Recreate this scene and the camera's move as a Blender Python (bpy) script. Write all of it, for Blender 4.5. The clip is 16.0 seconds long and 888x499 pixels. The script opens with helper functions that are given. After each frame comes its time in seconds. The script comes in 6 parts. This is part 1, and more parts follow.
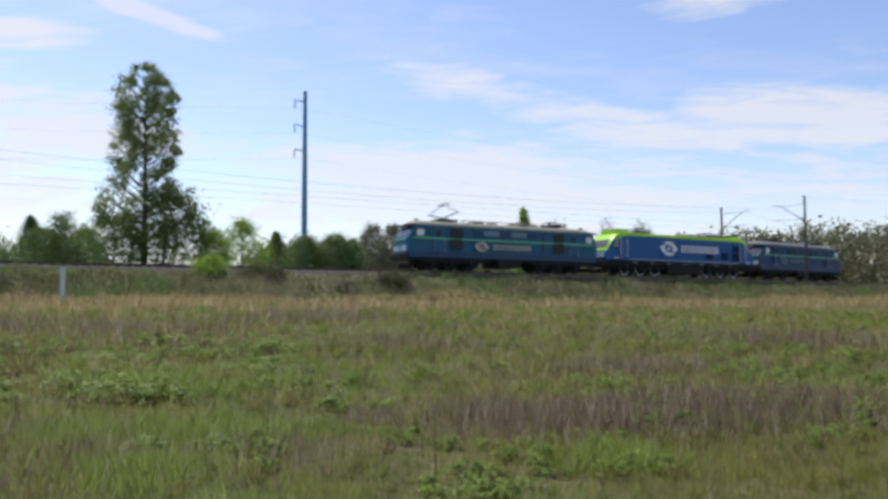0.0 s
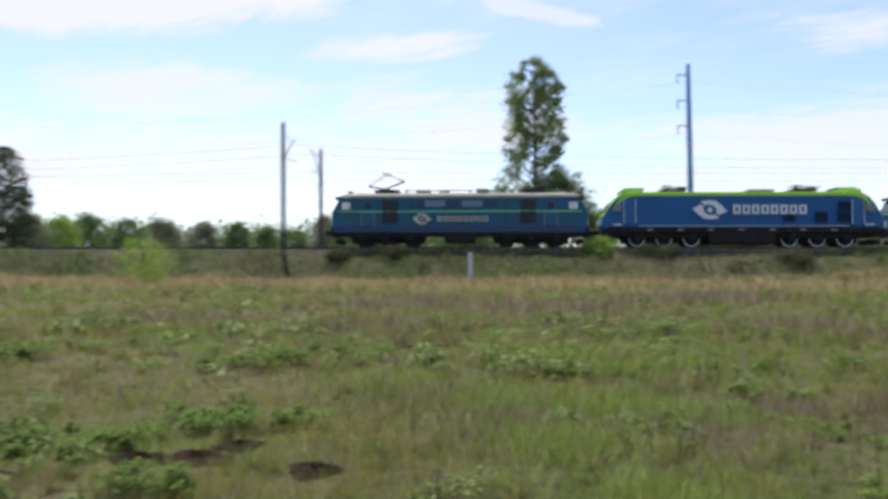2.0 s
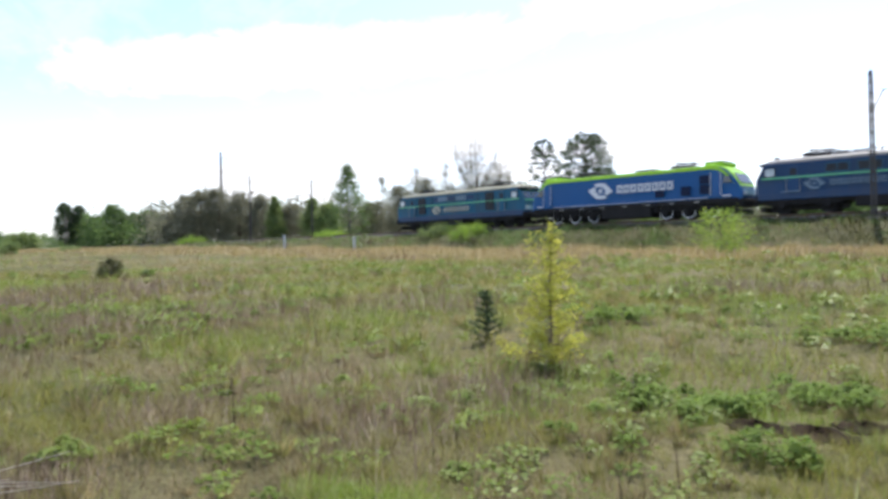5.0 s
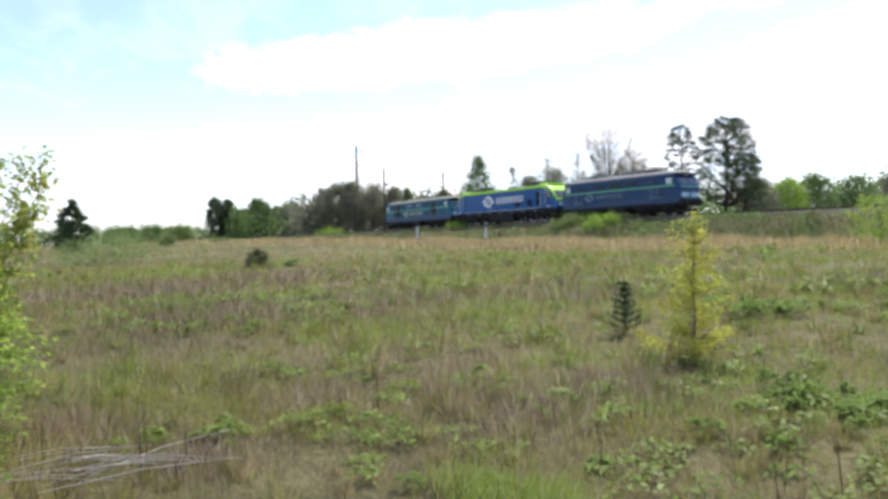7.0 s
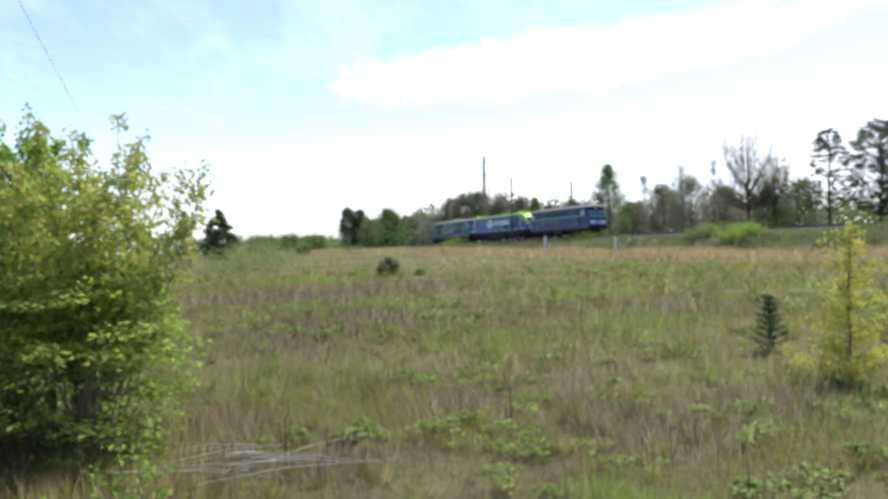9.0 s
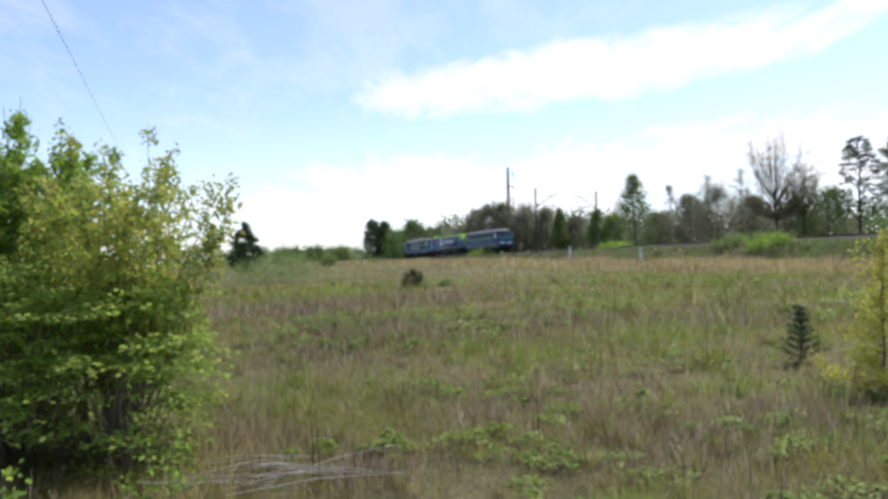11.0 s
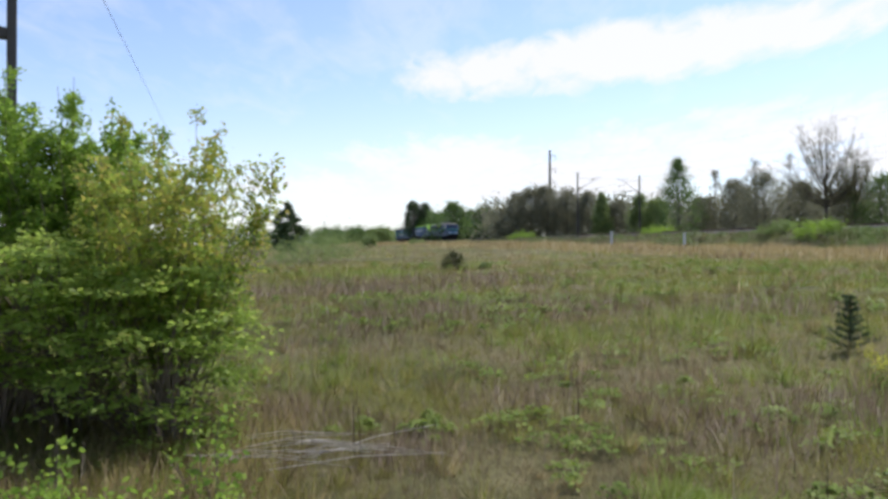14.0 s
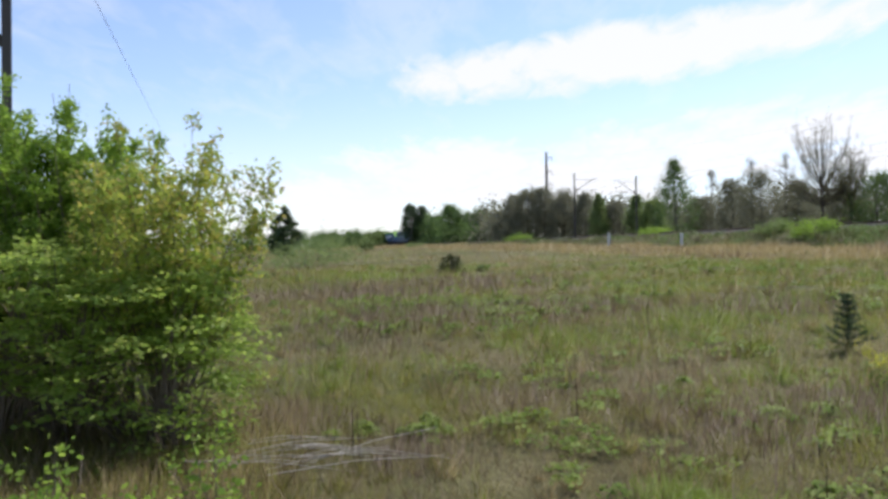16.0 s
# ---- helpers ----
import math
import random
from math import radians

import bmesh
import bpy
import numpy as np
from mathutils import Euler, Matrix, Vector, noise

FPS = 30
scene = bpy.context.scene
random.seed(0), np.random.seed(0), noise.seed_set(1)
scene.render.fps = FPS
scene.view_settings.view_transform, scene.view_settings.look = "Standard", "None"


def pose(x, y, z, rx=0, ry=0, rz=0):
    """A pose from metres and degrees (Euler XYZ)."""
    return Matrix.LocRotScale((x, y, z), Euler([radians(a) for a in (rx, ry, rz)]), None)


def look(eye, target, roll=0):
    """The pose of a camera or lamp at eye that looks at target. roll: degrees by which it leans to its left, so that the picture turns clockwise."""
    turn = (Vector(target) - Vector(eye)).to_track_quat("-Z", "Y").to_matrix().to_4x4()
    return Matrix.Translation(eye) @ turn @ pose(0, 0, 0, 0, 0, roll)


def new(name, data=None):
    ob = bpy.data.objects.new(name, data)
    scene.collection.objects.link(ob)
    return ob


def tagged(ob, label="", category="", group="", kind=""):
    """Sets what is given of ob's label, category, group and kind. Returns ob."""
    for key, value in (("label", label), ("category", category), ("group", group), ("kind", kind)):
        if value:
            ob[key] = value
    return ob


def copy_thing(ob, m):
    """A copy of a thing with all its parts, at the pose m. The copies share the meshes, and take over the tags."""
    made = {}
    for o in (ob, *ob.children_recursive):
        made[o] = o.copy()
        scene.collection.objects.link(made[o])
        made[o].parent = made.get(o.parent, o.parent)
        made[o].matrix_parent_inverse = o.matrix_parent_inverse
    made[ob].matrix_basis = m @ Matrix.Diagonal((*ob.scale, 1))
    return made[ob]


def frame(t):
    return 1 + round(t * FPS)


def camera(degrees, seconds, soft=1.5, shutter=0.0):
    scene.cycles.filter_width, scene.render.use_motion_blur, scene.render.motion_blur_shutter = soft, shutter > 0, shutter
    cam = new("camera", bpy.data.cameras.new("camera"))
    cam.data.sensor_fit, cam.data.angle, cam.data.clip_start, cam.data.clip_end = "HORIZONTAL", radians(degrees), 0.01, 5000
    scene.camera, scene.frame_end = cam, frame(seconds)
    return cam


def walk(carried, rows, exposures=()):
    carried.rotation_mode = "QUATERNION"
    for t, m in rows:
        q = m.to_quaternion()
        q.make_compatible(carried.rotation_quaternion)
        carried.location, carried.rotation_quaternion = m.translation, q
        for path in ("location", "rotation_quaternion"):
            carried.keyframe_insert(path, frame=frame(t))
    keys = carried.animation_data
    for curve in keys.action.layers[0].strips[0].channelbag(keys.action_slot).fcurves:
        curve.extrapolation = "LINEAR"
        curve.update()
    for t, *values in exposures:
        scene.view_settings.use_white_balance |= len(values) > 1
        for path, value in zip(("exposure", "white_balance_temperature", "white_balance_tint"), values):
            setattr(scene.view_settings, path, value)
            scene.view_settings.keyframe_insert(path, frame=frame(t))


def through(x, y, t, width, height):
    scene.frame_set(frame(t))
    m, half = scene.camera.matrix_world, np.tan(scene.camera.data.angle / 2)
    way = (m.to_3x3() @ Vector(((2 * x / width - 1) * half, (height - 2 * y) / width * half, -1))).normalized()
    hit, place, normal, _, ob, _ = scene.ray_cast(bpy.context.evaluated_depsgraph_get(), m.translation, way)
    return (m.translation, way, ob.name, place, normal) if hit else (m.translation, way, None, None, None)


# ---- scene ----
# ---------------------------------------------------------------- camera
cam = camera(60.1, 16.0, soft=3.3, shutter=0.5)
PATH = [
    (0, pose(-0.000, 0.380, 1.6, 93.40, 0.20, 0.00)),
    (0.5, pose(-0.023, 0.379, 1.6, 93.82, 0.29, 3.50)),
    (1, pose(-0.070, 0.374, 1.6, 92.72, -0.04, 10.54)),
    (1.5, pose(-0.129, 0.357, 1.6, 92.64, 0.18, 19.82)),
    (2, pose(-0.179, 0.335, 1.6, 92.14, 0.48, 28.16)),
    (2.5, pose(-0.223, 0.308, 1.6, 91.27, 0.67, 35.90)),
    (3, pose(-0.264, 0.273, 1.6, 90.96, 0.16, 44.09)),
    (3.5, pose(-0.301, 0.232, 1.6, 90.07, -0.29, 52.37)),
    (4, pose(-0.325, 0.198, 1.6, 89.41, 0.15, 58.66)),
    (4.5, pose(-0.344, 0.161, 1.6, 90.30, 1.07, 64.85)),
    (5, pose(-0.355, 0.136, 1.6, 90.57, 1.35, 69.05)),
    (7.5, pose(-0.375, 0.059, 1.6, 90.11, 1.02, 81.01)),
    (8, pose(-0.377, 0.044, 1.6, 90.36, 0.45, 83.42)),
    (8.5, pose(-0.379, 0.029, 1.6, 90.92, 0.30, 85.63)),
    (9, pose(-0.380, 0.012, 1.6, 91.02, 0.92, 88.19)),
    (11.5, pose(-0.380, -0.004, 1.6, 92.16, 0.58, 90.57)),
    (12, pose(-0.380, -0.009, 1.6, 92.48, -0.25, 91.29)),
    (12.5, pose(-0.380, -0.013, 1.6, 91.94, 0.69, 91.99)),
    (13, pose(-0.380, -0.011, 1.6, 91.56, 0.94, 91.63)),
    (13.5, pose(-0.380, -0.013, 1.6, 91.07, 0.13, 92.01)),
    (14, pose(-0.379, -0.020, 1.6, 90.60, 0.20, 92.97)),
    (14.5, pose(-0.379, -0.021, 1.6, 90.57, 0.03, 93.10)),
    (15, pose(-0.380, -0.018, 1.6, 90.90, 0.31, 92.78)),
    (15.5, pose(-0.380, -0.018, 1.6, 91.35, 0.46, 92.77)),
    (16, pose(-0.380, -0.018, 1.6, 90.81, 0.79, 92.79)),
]
walk(cam, PATH, exposures=[(0.0, -0.15), (1.0, -0.1), (1.5, -0.02), (2.5, 0.03), (3.5, 0.32), (4.0, 0.55), (5.0, 0.58), (7.5, 0.5), (9.0, 0.48), (11.5, 0.14), (14.0, 0.09), (16.0, 0.09)])

# ---------------------------------------------------------------- light
SUN_AZ, SUN_EL = 44.0, 57.0          # azimuth counted to the left of +y
world = bpy.data.worlds.new("sky")
scene.world = world
world.use_nodes = True
wn, wl = world.node_tree.nodes, world.node_tree.links
wn.clear()


def wnode(kind, **kw):
    n = wn.new(kind)
    for k, v in kw.items():
        n.inputs[k].default_value = v
    return n


def wmath(op, a, b=None):
    n = wn.new("ShaderNodeMath")
    n.operation = op
    for i, v in enumerate((a, b)):
        if v is None:
            continue
        if isinstance(v, (int, float)):
            n.inputs[i].default_value = v
        else:
            wl.new(v, n.inputs[i])
    return n.outputs[0]


sky = wn.new("ShaderNodeTexSky")
sky.sky_type = "NISHITA"
sky.sun_disc = False
sky.sun_elevation = radians(SUN_EL)
sky.sun_rotation = radians(-SUN_AZ)
sky.air_density, sky.dust_density, sky.ozone_density = 1.0, 0.6, 1.5
wtc = wn.new("ShaderNodeTexCoord")
wsep = wn.new("ShaderNodeSeparateXYZ")
wl.new(wtc.outputs["Generated"], wsep.inputs[0])
up = wmath("MAXIMUM", wsep.outputs["Z"], 0.0)
den = wmath("ADD", up, 0.12)
wcomb = wn.new("ShaderNodeCombineXYZ")
wl.new(wmath("DIVIDE", wsep.outputs["X"], den), wcomb.inputs["X"])
wl.new(wmath("DIVIDE", wsep.outputs["Y"], den), wcomb.inputs["Y"])
wmap = wn.new("ShaderNodeMapping")
wmap.inputs["Rotation"].default_value = (0, 0, radians(24))
wmap.inputs["Scale"].default_value = (0.6, 1.2, 1.0)
wmap.inputs["Location"].default_value = (2.3, 0.7, 0.0)
wl.new(wcomb.outputs[0], wmap.inputs["Vector"])
wno = wnode("ShaderNodeTexNoise", Scale=1.3, Detail=8.0, Roughness=0.56, Distortion=0.4)
wl.new(wmap.outputs[0], wno.inputs["Vector"])
wfi = wnode("ShaderNodeTexNoise", Scale=6.5, Detail=7.0, Roughness=0.62, Distortion=0.6)
wl.new(wmap.outputs[0], wfi.inputs["Vector"])
ragged = wmath("ADD", wmath("SUBTRACT", wno.outputs[0], 0.5), wmath("MULTIPLY", wmath("SUBTRACT", wfi.outputs[0], 0.5), 0.55))
el_deg = wmath("MULTIPLY", wmath("ARCSINE", wsep.outputs["Z"]), 57.2958)
az_deg = wmath("MULTIPLY", wmath("ARCTAN2", wmath("MULTIPLY", wsep.outputs["X"], -1.0), wsep.outputs["Y"]), 57.2958)


def cloud_bank(az0, el0, az1, el1, thick, gain, body=1.0):
    """A long ragged cloud from one direction of the sky to another."""
    slope = (el1 - el0) / (az1 - az0)
    mid = wmath("ADD", wmath("MULTIPLY", wmath("SUBTRACT", az_deg, az0), slope), el0)
    across = wmath("DIVIDE", wmath("ABSOLUTE", wmath("SUBTRACT", el_deg, mid)), thick)
    along = wmath("DIVIDE", wmath("ABSOLUTE", wmath("SUBTRACT", az_deg, (az0 + az1) / 2)), abs(az1 - az0) / 2)
    along = wmath("POWER", along, 4.0)
    v = wmath("SUBTRACT", 1.0, wmath("ADD", wmath("POWER", across, 2.0), along))
    return wmath("MULTIPLY", wmath("MAXIMUM", wmath("MINIMUM", wmath("ADD", wmath("MULTIPLY", v, body), wmath("MULTIPLY", ragged, 4.5)), 1.0), 0.0), gain)


# unseen cloud is added above 22 degrees to lift the ambient light
cover = wmath("MULTIPLY", wmath("MAXIMUM", wmath("MINIMUM", wmath("MULTIPLY", wmath("SUBTRACT", ragged, -0.02), 5.0), 1.0), 0.0), wmath("ADD", 0.26, wmath("MINIMUM", wmath("MAXIMUM", wmath("MULTIPLY", wmath("SUBTRACT", el_deg, 22.0), 0.06), 0.0), 0.65)))
for bank in ((96.4, 12.9, 56, 16.8, 2.5, 1.0, 1.6), (66, 16.8, 34, 21.0, 2.6, 1.0, 1.6), (112, 5.0, 44, 8.6, 3.2, 1.0), (60, 7.5, 20, 8.0, 4.0, 0.8), (58, 13.0, 36, 13.5, 2.0, 0.8), (40, 16.2, 24, 17.2, 1.2, 0.9),
             (37, 13.2, 17, 10.8, 3.0, 0.85), (4, 16.6, -24, 9.5, 1.7, 0.8), (-16, 12.5, -34, 11.0, 2.3, 0.8), (-14, 20.3, -30, 20.5, 1.6, 0.9), (24, 9.0, -34, 7.0, 3.8, 0.8), (25, 20, 16, 18, 0.7, 0.7)):
    cover = wmath("MAXIMUM", cover, cloud_bank(*bank))
# thin haze that closes to white towards the horizon
haze = wmath("POWER", wmath("SUBTRACT", 1.0, wmath("MINIMUM", wmath("MULTIPLY", up, 4.2), 1.0)), 2.0)
cover = wmath("MINIMUM", wmath("MAXIMUM", cover, wmath("MULTIPLY", haze, 0.85)), 1.0)
wmix = wn.new("ShaderNodeMix")
wmix.data_type = "RGBA"
wl.new(wmath("MULTIPLY", cover, 0.9), wmix.inputs["Factor"])
SKY_GAIN = 0.15
wsc = wn.new("ShaderNodeMix")
wsc.data_type, wsc.blend_type = "RGBA", "MULTIPLY"
wsc.inputs["Factor"].default_value = 1.0
wl.new(sky.outputs[0], wsc.inputs["A"])
wsc.inputs["B"].default_value = (1.22, 1.18, 1.29, 1)
wl.new(wsc.outputs["Result"], wmix.inputs["A"])
wmix.inputs["B"].default_value = (6.35, 6.3, 6.55, 1)
wbg = wnode("ShaderNodeBackground", Strength=SKY_GAIN)
wl.new(wmix.outputs["Result"], wbg.inputs["Color"])
wout = wn.new("ShaderNodeOutputWorld")
wl.new(wbg.outputs[0], wout.inputs["Surface"])

sun = new("sun", bpy.data.lights.new("sun", "SUN"))
sun.data.energy, sun.data.angle, sun.data.color = 4.4, radians(0.8), (1.0, 0.95, 0.87)
sa, se = radians(SUN_AZ), radians(SUN_EL)
sun_dir = Vector((-math.sin(sa) * math.cos(se), math.cos(sa) * math.cos(se), math.sin(se)))
sun.matrix_world = look(sun_dir * 100, (0, 0, 0))
scene.view_settings.exposure = 0.0

# ---------------------------------------------------------------- materials


class Mat:
    """A small builder for node materials."""

    def __init__(self, name):
        self.m = bpy.data.materials.new(name)
        self.m.use_nodes = True
        self.n, self.l = self.m.node_tree.nodes, self.m.node_tree.links
        self.b = self.n["Principled BSDF"]
        self.out = self.n["Material Output"]

    def noise(self, scale, detail=5, rough=0.55, space="Object", stretch=None):
        tc = self.n.new("ShaderNodeTexCoord")
        src = tc.outputs[space]
        if stretch:
            mp = self.n.new("ShaderNodeMapping")
            mp.inputs["Scale"].default_value = stretch
            self.l.new(src, mp.inputs["Vector"])
            src = mp.outputs[0]
        t = self.n.new("ShaderNodeTexNoise")
        t.inputs["Scale"].default_value = scale
        t.inputs["Detail"].default_value = detail
        t.inputs["Roughness"].default_value = rough
        self.l.new(src, t.inputs["Vector"])
        return t.outputs[0]

    def ramp(self, fac, stops):
        r = self.n.new("ShaderNodeValToRGB")
        e = r.color_ramp.elements
        while len(e) < len(stops):
            e.new(0.5)
        for el, (p, c) in zip(e, stops):
            el.position, el.color = p, (*c, 1)
        self.l.new(fac, r.inputs[0])
        return r.outputs[0]

    def mix(self, fac, a, b, mode="MIX"):
        x = self.n.new("ShaderNodeMix")
        x.data_type, x.blend_type = "RGBA", mode
        for key, v in (("Factor", fac), ("A", a), ("B", b)):
            if isinstance(v, (int, float)):
                x.inputs[key].default_value = v
            elif isinstance(v, tuple):
                x.inputs[key].default_value = (*v, 1)
            else:
                self.l.new(v, x.inputs[key])
        return x.outputs["Result"]

    def bump(self, fac, strength=0.4, dist=0.02):
        b = self.n.new("ShaderNodeBump")
        b.inputs["Strength"].default_value, b.inputs["Distance"].default_value = strength, dist
        self.l.new(fac, b.inputs["Height"])
        self.l.new(b.outputs[0], self.b.inputs["Normal"])

    def set(self, color=None, rough=0.6, metal=0.0, spec=0.5):
        if isinstance(color, tuple):
            self.b.inputs["Base Color"].default_value = (*color, 1)
        elif color is not None:
            self.l.new(color, self.b.inputs["Base Color"])
        self.b.inputs["Roughness"].default_value = rough
        self.b.inputs["Metallic"].default_value = metal
        self.b.inputs["Specular IOR Level"].default_value = spec
        return self.m


def painted(name, color, rough=0.45, dirt=0.25, metal=0.0, spec=0.3):
    """Paint with grime streaks and fine mottling."""
    k = Mat(name)
    big = k.noise(0.9, 6, 0.6, stretch=(1.0, 1.0, 0.35))
    fine = k.noise(14.0, 4, 0.6)
    c = k.mix(k.ramp(big, [(0.35, (0, 0, 0)), (0.75, (dirt,) * 3)]), color, (0.09, 0.08, 0.065))
    c = k.mix(k.ramp(fine, [(0.45, (0, 0, 0)), (0.8, (dirt * 0.5,) * 3)]), c, tuple(v * 0.55 for v in color))
    k.bump(fine, 0.08, 0.004)
    return k.set(c, rough, metal, spec)


def leafy(name, stops, through=0.35, rough=0.5):
    """Leaves: colour from leaf to leaf, part of the light shining through."""
    k = Mat(name)
    g = k.n.new("ShaderNodeNewGeometry")
    c = k.ramp(g.outputs["Random Per Island"], stops)
    patch = k.noise(0.9, 3, 0.5)
    c = k.mix(k.ramp(patch, [(0.35, (0, 0, 0)), (0.7, (0.45,) * 3)]), c, stops[0][1])
    k.set(c, rough, 0, 0.25)
    tr = k.n.new("ShaderNodeBsdfTranslucent")
    k.l.new(c, tr.inputs["Color"])
    ms = k.n.new("ShaderNodeMixShader")
    ms.inputs[0].default_value = through
    k.l.new(k.b.outputs[0], ms.inputs[1])
    k.l.new(tr.outputs[0], ms.inputs[2])
    k.l.new(ms.outputs[0], k.out.inputs["Surface"])
    return k.m


def bark(name, a, b):
    k = Mat(name)
    n1 = k.noise(6.0, 6, 0.65, stretch=(1, 1, 0.25))
    k.bump(n1, 0.6, 0.03)
    return k.set(k.ramp(n1, [(0.3, a), (0.7, b)]), 0.9)


M_LEAF_POPLAR = leafy("leaf_poplar", [(0, (0.14, 0.19, 0.065)), (0.5, (0.21, 0.285, 0.095)), (1, (0.3, 0.37, 0.145))], 0.6)
M_LEAF_GREEN = leafy("leaf_green", [(0, (0.08, 0.13, 0.042)), (0.5, (0.125, 0.2, 0.058)), (1, (0.18, 0.265, 0.085))], 0.5)
M_LEAF_LIGHT = leafy("leaf_light", [(0, (0.17, 0.28, 0.04)), (0.5, (0.26, 0.4, 0.06)), (1, (0.37, 0.49, 0.09))], 0.6)
M_LEAF_YELLOW = leafy("leaf_yellow", [(0, (0.36, 0.38, 0.06)), (0.5, (0.5, 0.5, 0.085)), (1, (0.62, 0.58, 0.13))], 0.6)
M_LEAF_BUSH = leafy("leaf_bush", [(0, (0.2, 0.31, 0.05)), (0.55, (0.3, 0.42, 0.07)), (0.85, (0.38, 0.47, 0.09)), (1, (0.46, 0.44, 0.11))], 0.62)
M_LEAF_SPRAY = leafy("leaf_spray", [(0, (0.22, 0.32, 0.06)), (0.5, (0.31, 0.43, 0.085)), (0.9, (0.4, 0.5, 0.11)), (1, (0.47, 0.47, 0.13))], 0.66)
M_LEAF_YOUNG = leafy("leaf_young", [(0, (0.27, 0.37, 0.07)), (0.5, (0.39, 0.45, 0.085)), (0.85, (0.5, 0.46, 0.1)), (1, (0.55, 0.38, 0.13))], 0.62)
M_PINE = leafy("pine_needles", [(0, (0.035, 0.06, 0.026)), (0.5, (0.06, 0.1, 0.038)), (1, (0.1, 0.145, 0.055))], 0.3)
M_BUD = leafy("budding_twigs", [(0, (0.11, 0.11, 0.06)), (0.5, (0.17, 0.165, 0.085)), (1, (0.22, 0.225, 0.11))], 0.4)
M_THICKET = leafy("thicket_twigs", [(0, (0.15, 0.155, 0.1)), (0.5, (0.22, 0.22, 0.145)), (1, (0.28, 0.275, 0.18))], 0.5)
M_SCRUB = leafy("bank_scrub", [(0, (0.07, 0.08, 0.03)), (0.5, (0.12, 0.125, 0.045)), (1, (0.17, 0.16, 0.07))], 0.3)
M_BARK = bark("bark_grey", (0.05, 0.042, 0.034), (0.13, 0.11, 0.09))
M_BARK_TWIG = bark("bark_twig", (0.1, 0.075, 0.055), (0.22, 0.17, 0.125))
M_BARK_DARK = bark("bark_dark", (0.025, 0.02, 0.016), (0.07, 0.055, 0.045))
M_GRASS = leafy("grass_green", [(0, (0.145, 0.155, 0.03)), (0.4, (0.225, 0.235, 0.046)), (0.85, (0.3, 0.29, 0.072)), (1, (0.37, 0.32, 0.12))], 0.45)
M_LUSH = leafy("grass_lush", [(0, (0.14, 0.2, 0.036)), (0.5, (0.205, 0.285, 0.048)), (1, (0.28, 0.345, 0.075))], 0.45)
M_DRY = leafy("grass_dry", [(0, (0.25, 0.195, 0.085)), (0.5, (0.35, 0.28, 0.13)), (1, (0.46, 0.38, 0.2))], 0.4)
M_WEED = leafy("weed_stalks", [(0, (0.14, 0.105, 0.06)), (0.5, (0.22, 0.165, 0.1)), (1, (0.31, 0.24, 0.15))], 0.35)
M_STALK = leafy("stalk_dark", [(0, (0.06, 0.045, 0.035)), (1, (0.14, 0.105, 0.08))], 0.1)
M_DEAD = leafy("dead_weeds", [(0, (0.12, 0.09, 0.065)), (0.5, (0.18, 0.135, 0.098)), (1, (0.26, 0.2, 0.15))], 0.3)
M_FORB = leafy("forb_leaf", [(0, (0.115, 0.18, 0.035)), (0.5, (0.165, 0.25, 0.048)), (1, (0.22, 0.31, 0.068))], 0.45, 0.85)
M_STRAW = leafy("straw_pale", [(0, (0.3, 0.27, 0.22)), (0.5, (0.42, 0.38, 0.32)), (1, (0.52, 0.48, 0.42))], 0.1)

kk = Mat("field_soil")
n_big, n_mid, n_fine = kk.noise(0.11, 5, 0.6), kk.noise(0.9, 6, 0.65), kk.noise(9.0, 6, 0.7)
c_g = kk.ramp(n_mid, [(0.3, (0.06, 0.07, 0.025)), (0.5, (0.11, 0.12, 0.04)), (0.7, (0.17, 0.155, 0.075))])
c_d = kk.ramp(n_mid, [(0.3, (0.11, 0.1, 0.045)), (0.55, (0.185, 0.165, 0.08)), (0.75, (0.26, 0.225, 0.12))])
c_f = kk.mix(kk.ramp(n_big, [(0.42, (0, 0, 0)), (0.58, (1, 1, 1))]), c_g, c_d)
c_f = kk.mix(kk.ramp(n_fine, [(0.35, (0.55,) * 3), (0.55, (0, 0, 0))]), c_f, (0.045, 0.04, 0.025))
kk.bump(n_fine, 0.9, 0.12)
M_FIELD = kk.set(c_f, 0.95, 0, 0.15)
kk = Mat("track_ballast")
n_b = kk.noise(7.0, 6, 0.75)
kk.bump(n_b, 1.0, 0.08)
M_BALLAST = kk.set(kk.ramp(n_b, [(0.3, (0.04, 0.034, 0.028)), (0.7, (0.11, 0.095, 0.075))]), 0.95)
kk = Mat("dark_earth")
n_b = kk.noise(5.0, 6, 0.7)
kk.bump(n_b, 1.0, 0.05)
M_EARTH = kk.set(kk.ramp(n_b, [(0.3, (0.012, 0.009, 0.006)), (0.7, (0.045, 0.033, 0.022))]), 1.0, 0, 0.05)
M_RAIL = painted("rail_steel", (0.12, 0.075, 0.05), 0.5, 0.3, 0.6)
M_SLEEPER = painted("sleeper_concrete", (0.26, 0.24, 0.22), 0.9, 0.4)
M_POLE = painted("mast_steel", (0.075, 0.068, 0.062), 0.75, 0.3, 0.0)
M_POLE_BLUE = painted("pole_blue_grey", (0.05, 0.24, 0.42), 0.5, 0.12, 0.0)
M_CONCRETE = painted("white_concrete", (0.62, 0.61, 0.6), 0.9, 0.2)
M_WIRE = painted("wire", (0.2, 0.2, 0.22), 0.5, 0.1, 0.4)
M_CERAMIC = painted("insulator_ceramic", (0.16, 0.08, 0.05), 0.25, 0.1)
